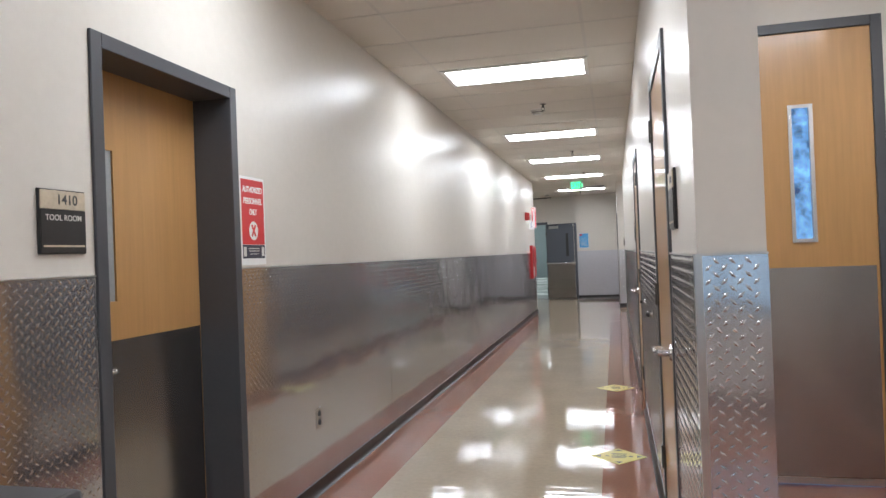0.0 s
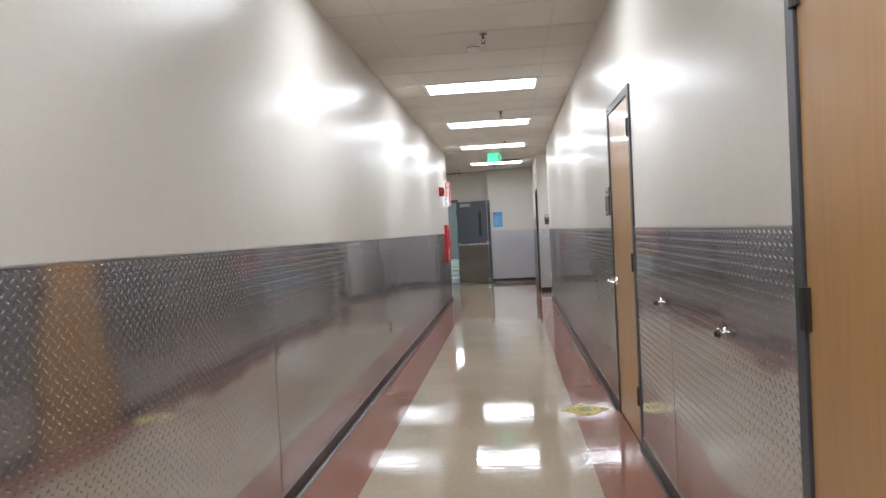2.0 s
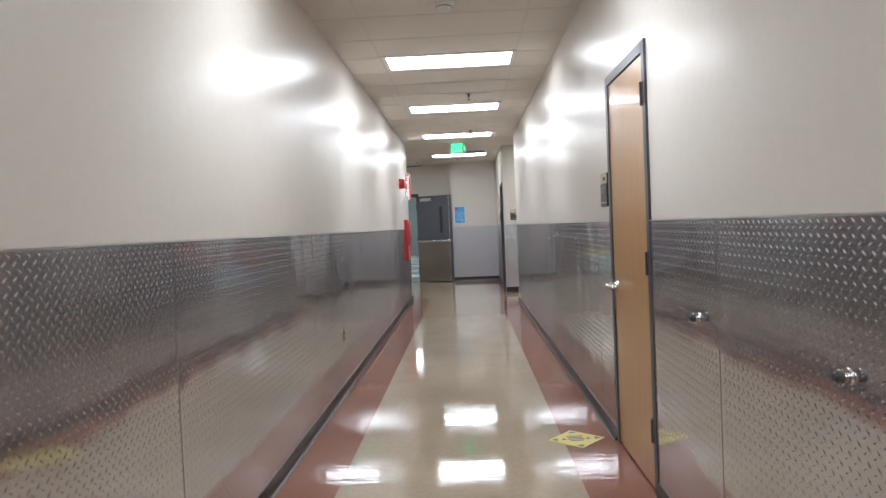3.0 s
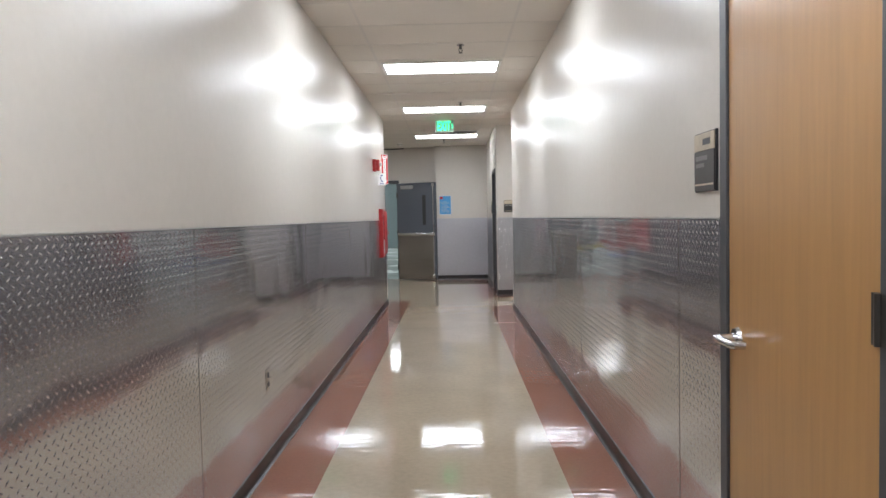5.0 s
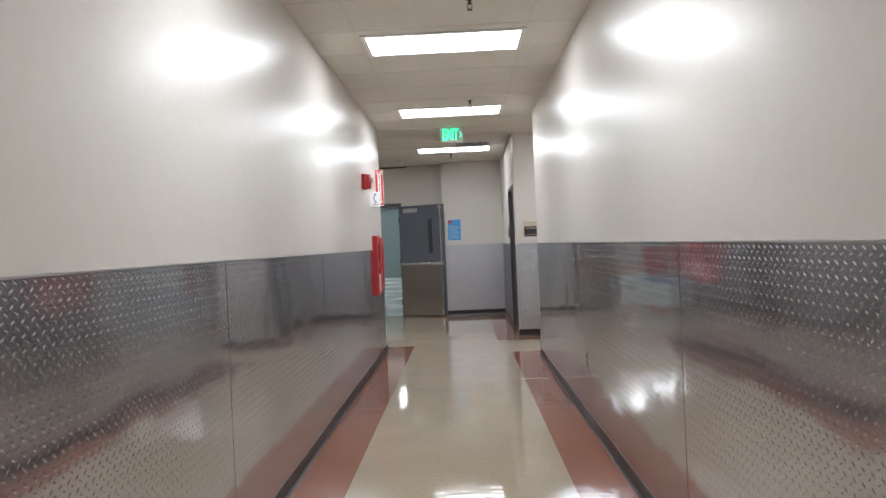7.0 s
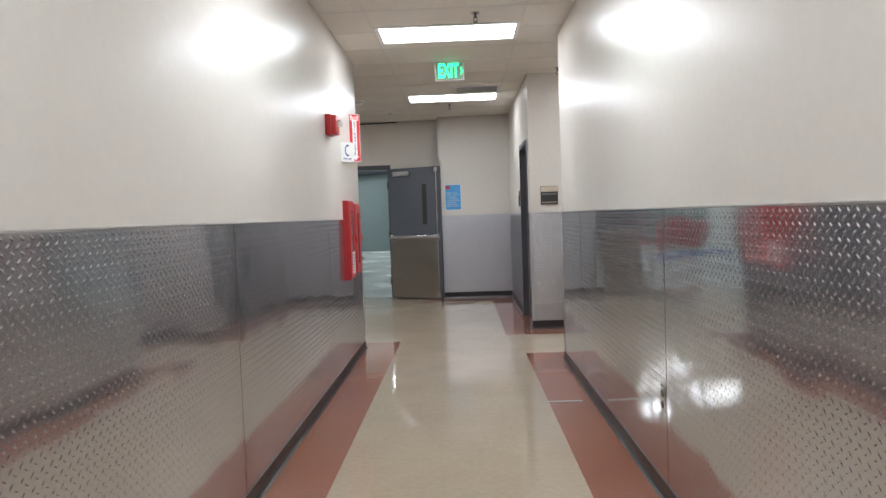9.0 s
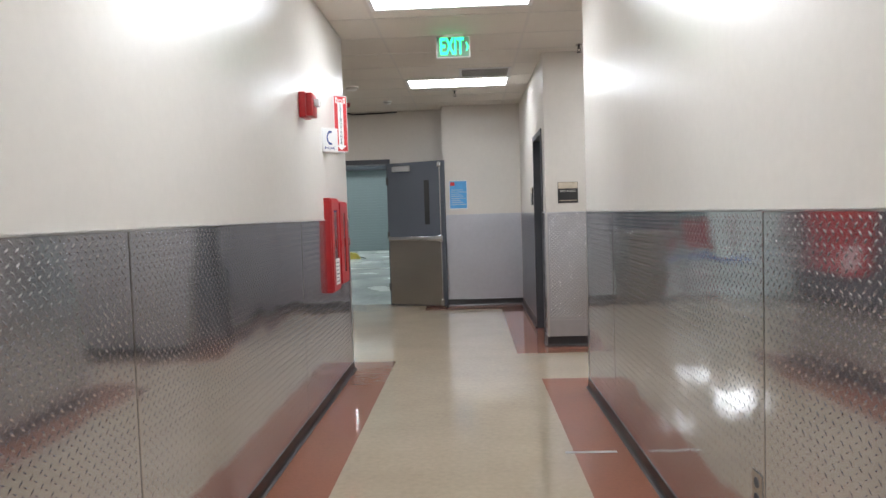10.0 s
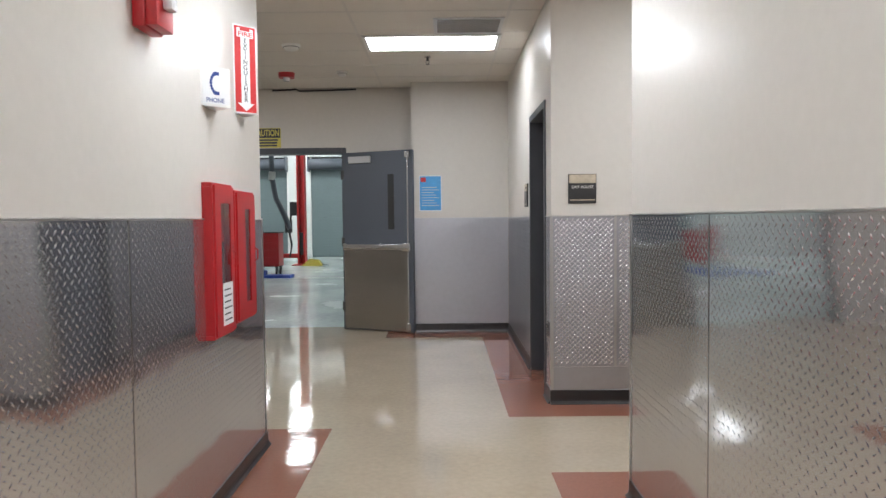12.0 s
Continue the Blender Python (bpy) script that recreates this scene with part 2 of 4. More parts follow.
for j in range(42):
    y0 = -4.3 + 0.61 * j
    if y0 < YD:
        box(bm, -6.1, 5.1, y0 - 0.011, y0 + 0.011, CEIL - 0.002, CEIL + 0.02, mi=1)
ceiling = solid("ceiling", bm, [SOFFIT, TBAR], "off-white acoustic tile ceiling in a painted grid", "ceiling", "structure")


# ---- diamond plate ----
def plate_mesh(w, h, sheet=None, H=0.0015, name="plate_panel"):
    """Sheet in x 0..w, y 0..h, facing +z, with raised lugs leaning both ways in turn."""
    px, py = 0.039, 0.036
    verts, faces = [(0, 0, 0), (w, 0, 0), (w, h, 0), (0, h, 0), (0, 0, -0.004), (w, 0, -0.004), (w, h, -0.004), (0, h, -0.004)], [(0, 1, 2, 3), (0, 4, 5, 1), (1, 5, 6, 2), (2, 6, 7, 3), (3, 7, 4, 0)]
    L, B = (0.0155, 0.0054) if H > 0.003 else (0.0138, 0.0046)
    for i in range(int(w / px * 2)):
        for j in range(int(h / py * 2)):
            if (i + j) % 2:
                continue
            cx, cy = (i + 0.5) * px / 2, (j + 0.5) * py / 2
            if not (0.012 < cx < w - 0.012 and 0.012 < cy < h - 0.012):
                continue
            a = radians(45 if i % 2 else -45)
            c, s = math.cos(a), math.sin(a)
            k = len(verts)
            for u, v, z in ((-L, 0, 0), (0, -B, 0), (L, 0, 0), (0, B, 0), (-L * 0.45, 0, H), (L * 0.45, 0, H)):
                verts.append((cx + u * c - v * s, cy + u * s + v * c, z))
            faces += [(k, k + 1, k + 4), (k + 1, k + 5, k + 4), (k + 1, k + 2, k + 5), (k + 2, k + 3, k + 5), (k + 3, k + 4, k + 5), (k + 3, k, k + 4)]
    out = []
    for n, v, f in ((name, verts[:8], faces[:5]), ("raised_lugs", verts[8:], [[q - 8 for q in p] for p in faces[5:]])):
        me = bpy.data.meshes.new(n)
        me.from_pydata(v, [], f)
        me.materials.append(sheet if sheet and (n == name or H < 0.002) else PLATE)
        if n == "raised_lugs":
            me.shade_smooth()
        out.append(me)
    return out


PLATES = {}


def panel(parent, m, w, h=PLATE1 - PLATE0, sheet=None, lug=0.0015):
    key = (round(w, 3), round(h, 3), sheet, lug)
    if key not in PLATES:
        PLATES[key] = plate_mesh(*key)
    ob = new("plate_panel", PLATES[key][0])
    ob.parent, ob.matrix_basis = parent, m
    tagged(new("raised_lugs", PLATES[key][1]), "raised diamond lugs of the plate", kind="stuff").parent = ob
    ob2 = part("trim_strip", boxes((0, w, h, h + 0.006, -0.002, 0.005)), TRIM, parent)
    ob2.matrix_basis = m
    return ob


def run(parent, where, cuts, flip):
    for a, b in zip(cuts, cuts[1:]):
        lo, hi = (b, a) if flip else (a, b)
        panel(parent, where(lo, SIDE0), abs(hi - lo) - 0.004, PLATE1 - SIDE0)
        st = part("joint_strip", boxes((-0.006, 0.001, 0, PLATE1 - SIDE0, -0.003, 0.0015)), STEEL, parent)
        st.matrix_basis = where(lo, SIDE0)


OFF = 0.006
run(wall_west, lambda y, z: on_west(y, z, OFF), (Y0, -1.7, 0.5, LD0 - 0.004), False)
run(wall_west, lambda y, z: on_west(y, z, OFF), (LD1 + 0.004, 5.85, 8.13, 10.29, 12.42, 14.65, YL), False)
run(wall_east, lambda y, z: on_east(y, z, OFF), (YP, ED[0][0] - 0.004), True)
run(wall_east, lambda y, z: on_east(y, z, OFF), (ED[0][1] + 0.004, 5.835, ED[1][0] - 0.004), True)
run(wall_east, lambda y, z: on_east(y, z, OFF), (ED[1][1] + 0.004, 8.05, 10.15, 12.405, 14.60, YR), True)
panel(wall_east, on_north(XR - 0.004, YP - OFF, SIDE0), 0.176, PLATE1 - SIDE0, lug=0.0022)
KICK = 0.165                              # plain strip under the lugged sheets of this wall
for x0, w in ((XS, 0.445), (XS + 0.455, 2.3)):
    panel(wall_exit, on_north(x0, YX - OFF, PLATE0 + KICK), w, PLATE1 - PLATE0 - KICK, sheet=DULL, lug=0.0032)
part("plain_strip", boxes((XS, XS + 2.75, YX - OFF, YX - 0.001, PLATE0, PLATE0 + KICK - 0.002)), DULL, wall_exit, "smooth aluminium strip above the base")
st = part("joint_strip", boxes((-0.010, 0.006, KICK, PLATE1 - PLATE0, -0.003, 0.0035)), TRIM, wall_exit)
st.matrix_basis = on_north(XS + 0.45, YX - OFF, PLATE0)
panel(wall_end, on_north(-0.27, YB - OFF, PLATE0), XS + 0.26, sheet=DULL)
E2 = lambda y, z: Matrix(((0, 0, -1, XS - OFF), (-1, 0, 0, y), (0, 1, 0, z), (0, 0, 0, 1)))
panel(wall_stub, E2(YB - 0.01, PLATE0), YB - SD1 - 0.02, sheet=DULL)
panel(wall_stub, E2(SD0 - 0.004, PLATE0), SD0 - YX - 0.01)
panel(wall_vestibule, Matrix(((0, 0, -1, 2.50 - OFF), (-1, 0, 0, YV - 0.01), (0, 1, 0, PLATE0), (0, 0, 0, 1))), 2.3)
panel(wall_vestibule, on_north(VX1 + 0.004, YV - OFF, PLATE0), 2.49 - VX1)

# aluminium angles on the plate corners
for parent, x0, y0, sx, sy in ((wall_east, XR - 0.009, YP - 0.009, 1, 1), (wall_east, XR - 0.009, YR + 0.001, 1, -1), (wall_west, XL + 0.009, YL + 0.001, -1, -1), (wall_exit, XS - 0.009, YX - 0.009, 1, 1)):
    x1, y1 = x0 + sx * 0.020, y0 + sy * 0.020
    z0 = PLATE0 if parent is wall_exit else SIDE0
    part("corner_angle", boxes((min(x0, x0 + sx * 0.002), max(x0, x0 + sx * 0.002), min(y0, y1), max(y0, y1), z0, PLATE1), (min(x0 + sx * 0.002, x1), max(x0 + sx * 0.002, x1), min(y0, y0 + sy * 0.002), max(y0, y0 + sy * 0.002), z0, PLATE1)), TRIM, parent, "bright aluminium corner angle")

# rubber cove base, with a toe that runs out on the floor
def cove(bm, p, q, out, h):
    """From p to q along a wall; out: the way that the wall faces."""
    prof = [(0, 0), (0.030, 0), (0.029, 0.004), (0.021, 0.009), (0.014, 0.020), (0.012, 0.034), (0.012, h - 0.003), (0.009, h), (0, h)]
    ends = [[bm.verts.new((e[0] + out[0] * o, e[1] + out[1] * o, z)) for o, z in prof] for e in (p, q)]
    n = len(prof)
    for k in range(n):
        bm.faces.new((ends[0][k], ends[0][(k + 1) % n], ends[1][(k + 1) % n], ends[1][k]))
    bm.faces.new(ends[0][::-1])
    bm.faces.new(ends[1])


bm, B = bmesh.new(), 0.012
for y0, y1 in ((Y0, LD0), (LD1, YL + B)):
    cove(bm, (XL, y0), (XL, y1), (1, 0), SIDE0)
for y0, y1 in ((YP - B, ED[0][0]), (ED[0][1], ED[1][0]), (ED[1][1], YR)):
    cove(bm, (XR, y0), (XR, y1), (-1, 0), SIDE0)
cove(bm, (XR, YP), (XR + 0.17, YP), (0, -1), SIDE0)
cove(bm, (XS - B, YX), (5.0, YX), (0, -1), PLATE0)
cove(bm, (XS, YX), (XS, SD0), (-1, 0), PLATE0)
cove(bm, (XS, SD1), (XS, YB), (-1, 0), PLATE0)
cove(bm, (-0.28, YB), (XS, YB), (0, -1), PLATE0)
cove(bm, (-6.0, YL), (XL, YL), (0, 1), PLATE0)
baseboard = solid("baseboard", bm, BASE, "black rubber cove base along the walls", "baseboard", "structure")


# ---- ceiling lights ----
def ceiling_light(x, y):
    t = thing("ceiling_light", pose(x, y, CEIL), "lit recessed fluorescent troffer in the tile ceiling", "ceiling light", group="corridor ceiling lights")
    w, d = 0.60, 0.285
    part("frame", boxes((-w, -w + 0.035, -d, d, -0.010, 0.012), (w - 0.035, w, -d, d, -0.010, 0.012), (-w + 0.035, w - 0.035, -d, -d + 0.05, -0.010, 0.012), (-w + 0.035, w - 0.035, d - 0.05, d, -0.010, 0.012)), WHITE, t)
    part("diffuser", boxes((-w + 0.035, w - 0.035, -d + 0.05, d - 0.05, -0.008, 0.004)), LENS, t, "glowing acrylic lens")
    return t


lamp = ceiling_light(-0.01, 6.59)
# the last six are unseen, added to light the near end, recess, passage, lobby
for x, y in ((-0.01, 9.95), (-0.01, 12.56), (-0.01, 15.33), (-0.01, 18.62), (-0.01, 3.3), (-0.01, 0.1), (1.75, 3.5), (1.75, 0.2), (2.4, 16.4), (-3.1, 18.6)):
    copy_thing(lamp, pose(x, y, CEIL))


# ---- doors ----
def door_frame(parent, w, depth, h=TOP, back=0.0):
    """Outer size w by h in local x, y; z out of the wall."""
    f = 0.055
    part("frame", boxes((0, f, 0, h, -depth, 0.012), (w - f, w, 0, h, -depth, 0.012), (f, w - f, h - f, h, -depth, 0.012), bev=0.003), FRAME, parent)


def lever(parent, x, y, z, s):
    """A lever handle; s: the side to which it points."""
    part("rose", cylinder((x, y, z), (x, y, z + 0.012), 0.034, 28, 0.030), CHROME, parent, "satin chrome round rose", smooth=True)
    part("neck", cylinder((x, y, z + 0.010), (x, y, z + 0.058), 0.015, 18), CHROME, parent, smooth=True)
    bar = tube([(x - s * 0.012, y, z + 0.060), (x + s * 0.02, y, z + 0.064), (x + s * 0.105, y, z + 0.064), (x + s * 0.120, y, z + 0.058), (x + s * 0.124, y, z + 0.030)], 0.0125, 12)
    part("lever_handle", bar, CHROME, parent, "satin chrome lever handle", smooth=True)


def east_door(y0, y1, name, flip):
    w = y1 - y0
    d = thing(name, on_east(y1, 0), "closed maple veneer door in a charcoal steel frame", "door", "structure")
    door_frame(d, w, 0.168)
    leaf = part("leaf", boxes((0.058, w - 0.058, 0.012, TOP - 0.058, -0.045, 0.004), bev=0.002), WOOD, d, "maple veneer door leaf")
    hx = w - 0.055 if flip else 0.055
    for z in (0.31, 1.12, 1.93):
        h = bmesh.new()
        cyl(h, (hx, z - 0.055, 0.014), (hx, z + 0.055, 0.014), 0.009, 10)
        box(h, hx - 0.026, hx + 0.026, z - 0.055, z + 0.055, 0.004, 0.014)
        part("hinge", h, HINGE, d, "dark steel butt hinge")
    lever(leaf, 0.125 if flip else w - 0.125, 0.955 if flip else 0.935, 0.004, 1 if flip else -1)
    return d


for k, (a, b) in enumerate(ED):
    east_door(a, b, "door_%d" % (k + 1), k == 1)

door_3 = thing("door_3", on_west(LD0, 0), "closed maple door with a steel kick plate, deep charcoal frame", "door", "structure")
w = LD1 - LD0
door_frame(door_3, w, 0.186)
leaf = part("leaf", boxes((0.05, w - 0.05, 0.01, TOP - 0.05, -0.228, -0.187), bev=0.002), WOOD, door_3, "maple veneer door leaf")
part("kick_plate", boxes((0.06, w - 0.06, 0.02, 1.068, -0.187, -0.1845)), STEEL, leaf, "tall brushed steel kick plate")
part("lite_frame", boxes((0.20, 0.345, 1.20, 1.222, -0.187, -0.176), (0.20, 0.345, 1.813, 1.8352, -0.187, -0.176), (0.20, 0.222, 1.222, 1.813, -0.187, -0.176), (0.323, 0.345, 1.222, 1.813, -0.187, -0.176)), WOOD, leaf, "maple trim round the narrow lite")
# opaque pane, its grey stands for the lit room and reflections in the glass
part("glass_pane", boxes((0.222, 0.323, 1.222, 1.813, -0.187, -0.184)), mat("dim glass", (0.30, 0.31, 0.31), 0.08, var=0.1), leaf, "grey pane of the narrow lite, lit room put into its tone")
lever(leaf, 0.125, 0.96, -0.187, 1)

# more materials for the small things
YELLOW = mat("yellow vinyl", (0.62, 0.52, 0.10), 0.35, var=0.08, scale=6)
PAPER = mat("white paper", (0.78, 0.78, 0.77), 0.5, var=0.02)
POSTRED = mat("printed red", (0.60, 0.030, 0.032), 0.4, var=0.05)
NAVY = mat("printed navy", (0.025, 0.025, 0.05), 0.4, var=0.05)
SKYBLUE = mat("printed blue", (0.07, 0.33, 0.66), 0.4, var=0.12, scale=9)
SIGNDARK = mat("dark sign panel", (0.030, 0.028, 0.028), 0.35, var=0.1)
SIGNTAN = mat("beige marbled insert", (0.52, 0.44, 0.33), 0.4, var=0.22, scale=14, fine=40)
SIGNTEXT = mat("pale lettering", (0.62, 0.60, 0.56), 0.45, var=0.02)
DIMTEXT = mat("dim lettering", (0.20, 0.195, 0.19), 0.45, var=0.05)
INK = mat("dark ink", (0.05, 0.05, 0.055), 0.5, var=0.05)
BLUEINK = mat("blue ink", (0.02, 0.05, 0.22), 0.45, var=0.05)
GLOW = mat("lit green letters", (0.03, 1.0, 0.38), 0.5, emit=2.6, var=0.0)
EXITFACE = mat("exit sign face", (0.22, 0.42, 0.30), 0.3, var=0.02)
GLASS = bpy.data.materials.new("clear glass")
GLASS.use_nodes = True
g = GLASS.node_tree.nodes["Principled BSDF"]
g.inputs["Transmission Weight"].default_value, g.inputs["Roughness"].default_value, g.inputs["IOR"].default_value = 1.0, 0.02, 1.45
CLEAR = mat("frosted strobe lens", (0.80, 0.80, 0.80), 0.15, var=0.02)
SLATE = mat("slate blue enamel", (0.095, 0.105, 0.125), 0.40, var=0.05, bump=0.05)
ROLLGREY = mat("grey green roller slat", (0.17, 0.215, 0.225), 0.45, var=0.06)
LIFTRED = mat("red lift enamel", (0.48, 0.03, 0.03), 0.4, var=0.08)
BLUE = mat("blue enamel", (0.03, 0.07, 0.36), 0.4, var=0.1)
SHOPLAMP = mat("lit workshop lamp", (0.90, 0.97, 1.0), 0.5, emit=SHOP * 1.8, var=0.0)
GREYBIN = mat("grey bin plastic", (0.055, 0.055, 0.058), 0.5, var=0.1)

# side passage door in the stub wall
door_4 = thing("door_4", Matrix(((0, 0, -1, XS), (-1, 0, 0, SD1), (0, 1, 0, 0), (0, 0, 0, 1))), "closed charcoal steel door set deep in its frame", "door", "structure")
door_frame(door_4, SD1 - SD0, 0.158)
leaf = part("leaf", boxes((0.05, SD1 - SD0 - 0.05, 0.01, TOP - 0.05, -0.158, -0.115), bev=0.002), SLATE, door_4, "charcoal door leaf")
lever(leaf, SD1 - SD0 - 0.125, 0.96, -0.115, -1)

# tall maple door of the entry recess
door_5 = thing("door_5", on_north(VX0, YV, 0), "closed maple door with a narrow lite and kick plate", "door", "structure")
vw = VX1 - VX0
door_frame(door_5, vw, 0.14, VT)
LZ0, LZ1, LX0, LX1 = 1.36, 2.10, 0.578, 0.682
leaf = part("leaf", boxes((0.05, LX0, 0.012, VT - 0.055, -0.05, -0.005), (LX1, vw - 0.05, 0.012, VT - 0.055, -0.05, -0.005), (LX0, LX1, 0.012, LZ0, -0.05, -0.005), (LX0, LX1, LZ1, VT - 0.055, -0.05, -0.005)), WOOD, door_5, "maple veneer door leaf")
part("kick_plate", boxes((0.07, vw - 0.07, 0.05, 1.21, -0.005, -0.0025)), STEEL, leaf, "tall brushed steel kick plate")
part("door_sweep", boxes((0.06, vw - 0.06, 0.012, 0.048, -0.005, 0.004)), TRIM, leaf, "pale aluminium door sweep")
part("lite_frame", boxes((LX0 - 0.012, LX1 + 0.012, LZ0 - 0.012, LZ0 + 0.008, -0.004, 0.006), (LX0 - 0.012, LX1 + 0.012, LZ1 - 0.008, LZ1 + 0.012, -0.004, 0.006), (LX0 - 0.012, LX0 + 0.008, LZ0 + 0.008, LZ1 - 0.008, -0.004, 0.006), (LX1 - 0.008, LX1 + 0.012, LZ0 + 0.008, LZ1 - 0.008, -0.004, 0.006)), CHROME, leaf, "thin metal trim round the lite")
part("glass_pane", boxes((LX0, LX1, LZ0, LZ1, -0.030, -0.024)), GLASS, leaf, "clear glass of the narrow lite").visible_shadow = False
DAY = mat("daylight beyond", (0.13, 0.31, 0.85), 0.6, emit=1.5, var=0.8, scale=9, fine=18)
backdrop = solid("backdrop", boxes((XR + 0.22, VX1 + 0.5, YV + 0.9, YV + 0.95, 0, CEIL)), DAY, "blurred blue daylight beyond the door lite", "backdrop", "structure")

# workshop double door: frame, and the leaf that stands open
door_6 = thing("door_6", on_north(DD0, YD, 0), "charcoal steel frame of the workshop double door", "door", "structure")
part("frame", boxes((0, 0.055, 0, TOP, -0.19, 0.015), (DD1 - DD0 - 0.055, DD1 - DD0, 0, TOP, -0.19, 0.015), (0.055, DD1 - DD0 - 0.055, TOP - 0.07, TOP, -0.19, 0.015), bev=0.003), FRAME, door_6)
LW, LH = 0.94, 2.11
door_7 = thing("door_7", pose(DD1 - 0.045, YD - 0.045, 0, 0, 0, -25), "open slate grey steel door leaf with a panic bar", "door", "structure")
leaf = part("leaf", boxes((0.0, LW, 0.0, 0.045, 0.012, LH), bev=0.003), SLATE, door_7, "slate grey painted steel leaf")
part("kick_plate", boxes((0.012, LW - 0.06, -0.003, 0.0, 0.02, 0.97)), STEEL, leaf, "tall stainless kick plate")
part("panic_bar", boxes((0.03, LW - 0.03, -0.055, -0.012, 0.965, 1.025), (0.02, 0.07, -0.045, -0.003, 0.955, 1.035), (LW - 0.12, LW - 0.02, -0.05, -0.003, 0.95, 1.04), bev=0.006), CHROME, leaf, "stainless panic bar", smooth=True)
part("vertical_rod", cylinder((LW - 0.055, -0.018, 0.05), (LW - 0.055, -0.018, LH - 0.04), 0.010), CHROME, leaf, "chrome vertical latch rod", smooth=True)
part("latch_head", boxes((LW - 0.085, LW - 0.025, -0.035, -0.002, LH - 0.09, LH - 0.02), (LW - 0.085, LW - 0.025, -0.035, -0.002, 0.02, 0.12), bev=0.005), CHROME, leaf)
part("vision_lite", boxes((0.62, 0.70, -0.006, 0.0, 1.20, 1.84), bev=0.002), SIGNDARK, leaf, "narrow dark vision lite")
part("closer_bracket", boxes((0.10, 0.40, -0.030, 0.0, LH - 0.13, LH - 0.05), bev=0.008), TRIM, leaf, "grey door closer shoe")
for z in (0.28, 1.05, 1.85):
    part("hinge", boxes((-0.02, 0.02, -0.008, 0.05, z - 0.055, z + 0.055), bev=0.004), HINGE, door_7)

# ---- signs ----
def bars(w, h, rows):
    bm = bmesh.new()
    for x0, x1, y0, y1 in rows:
        box(bm, x0, x1, y0, y1, 0, 0.0006)
    return bm


def room_sign(m, number, words, label, w=0.188, h=0.198):
    s = thing("room_sign", m, label, "sign")
    part("backplate", boxes((-w / 2 - 0.004, w / 2 + 0.004, -0.004, h + 0.004, 0, 0.010), bev=0.002), BLACK, s)
    insert = part("insert", boxes((-w / 2, w / 2, h * 0.70, h, 0.010, 0.014), bev=0.001), SIGNTAN, s, "beige marbled number insert")
    panel_ = part("panel", boxes((-w / 2, w / 2, 0, h * 0.69, 0.010, 0.014), bev=0.001), SIGNDARK, s, "dark name panel")
    part("accent_line", boxes((-w * 0.46, w * 0.46, 0.018, 0.024, 0.014, 0.0148)), SIGNTAN, panel_, "thin pale line")
    if number:
        lettering("number", number, 0.045, INK, insert, pose(0.015, h * 0.85, 0.0143))
    if words:
        lettering("words", words, 0.026, SIGNTEXT, panel_, pose(0, h * 0.56, 0.0143), width=w * 0.80)
    else:
        part("words", bars(w, h, ((-w * 0.42, w * 0.18, h * 0.53, h * 0.61), (-w * 0.42, w * 0.02, h * 0.41, h * 0.48))), DIMTEXT, panel_).location = (0, 0, 0.014)
        part("number", bars(w, h, ((-0.01, 0.06, h * 0.79, h * 0.90),)), INK, insert).location = (0, 0, 0.014)
    return s


room_sign(on_west(2.553, 1.408), "1410", "TOOL ROOM", "dark room sign with beige number insert beside the steel-kicked door")
room_sign(on_east(3.215, 1.416), "", "", "dark room sign with beige insert on cream wall")
room_sign(on_east(7.752, 1.424), "", "", "dark room sign with beige insert on cream wall")
room_sign(on_north(1.050, YX, 1.418), "", "EXIT ROUTE", "dark exit route sign with beige insert on cream wall")
room_sign(Matrix(((0, 0, -1, XS), (-1, 0, 0, 18.63), (0, 1, 0, 1.42), (0, 0, 0, 1))), "", "", "room sign beside the charcoal door")

# red notice on the west wall
n = thing("notice", on_west(3.792, 1.342) @ Matrix.Diagonal((0.93, 1, 1, 1)), "red and white authorized personnel only paper notice", "notice")
part("sheet", boxes((-0.127, 0.127, 0, 0.432, 0, 0.0015)), PAPER, n, "white paper sheet")
part("red_field", boxes((-0.117, 0.117, 0.100, 0.418, 0.0015, 0.002)), POSTRED, n)
part("footer", boxes((-0.117, 0.117, 0.032, 0.098, 0.0015, 0.002)), NAVY, n, "navy footer strip")
for k, (txt, z, wd) in enumerate((("AUTHORIZED", 0.368, 0.205), ("PERSONNEL", 0.312, 0.195), ("ONLY", 0.258, 0.078))):
    lettering("words", txt, 0.040, PAPER, n, pose(0, z, 0.0024), width=wd, bold=0.030)
part("disc", cylinder((0, 0.168, 0.002), (0, 0.168, 0.0028), 0.046, 32), PAPER, n)
cross = boxes((-0.034, 0.034, -0.007, 0.007, 0.0028, 0.0034))
bmesh.ops.rotate(cross, verts=cross.verts, matrix=Matrix.Rotation(radians(55), 3, "Z"))
c2 = boxes((-0.034, 0.034, -0.007, 0.007, 0.0029, 0.0036))
bmesh.ops.rotate(c2, verts=c2.verts, matrix=Matrix.Rotation(radians(-55), 3, "Z"))
part("cross", cross, POSTRED, n).location = (0, 0.168, 0)
part("cross", c2, POSTRED, n).location = (0, 0.168, 0)
part("footer_text", bars(1, 1, ((-0.055, 0.055, 0.078, 0.082), (-0.055, 0.055, 0.066, 0.070), (-0.045, 0.045, 0.052, 0.055))), SIGNTEXT, n).location = (0, 0, 0.002)
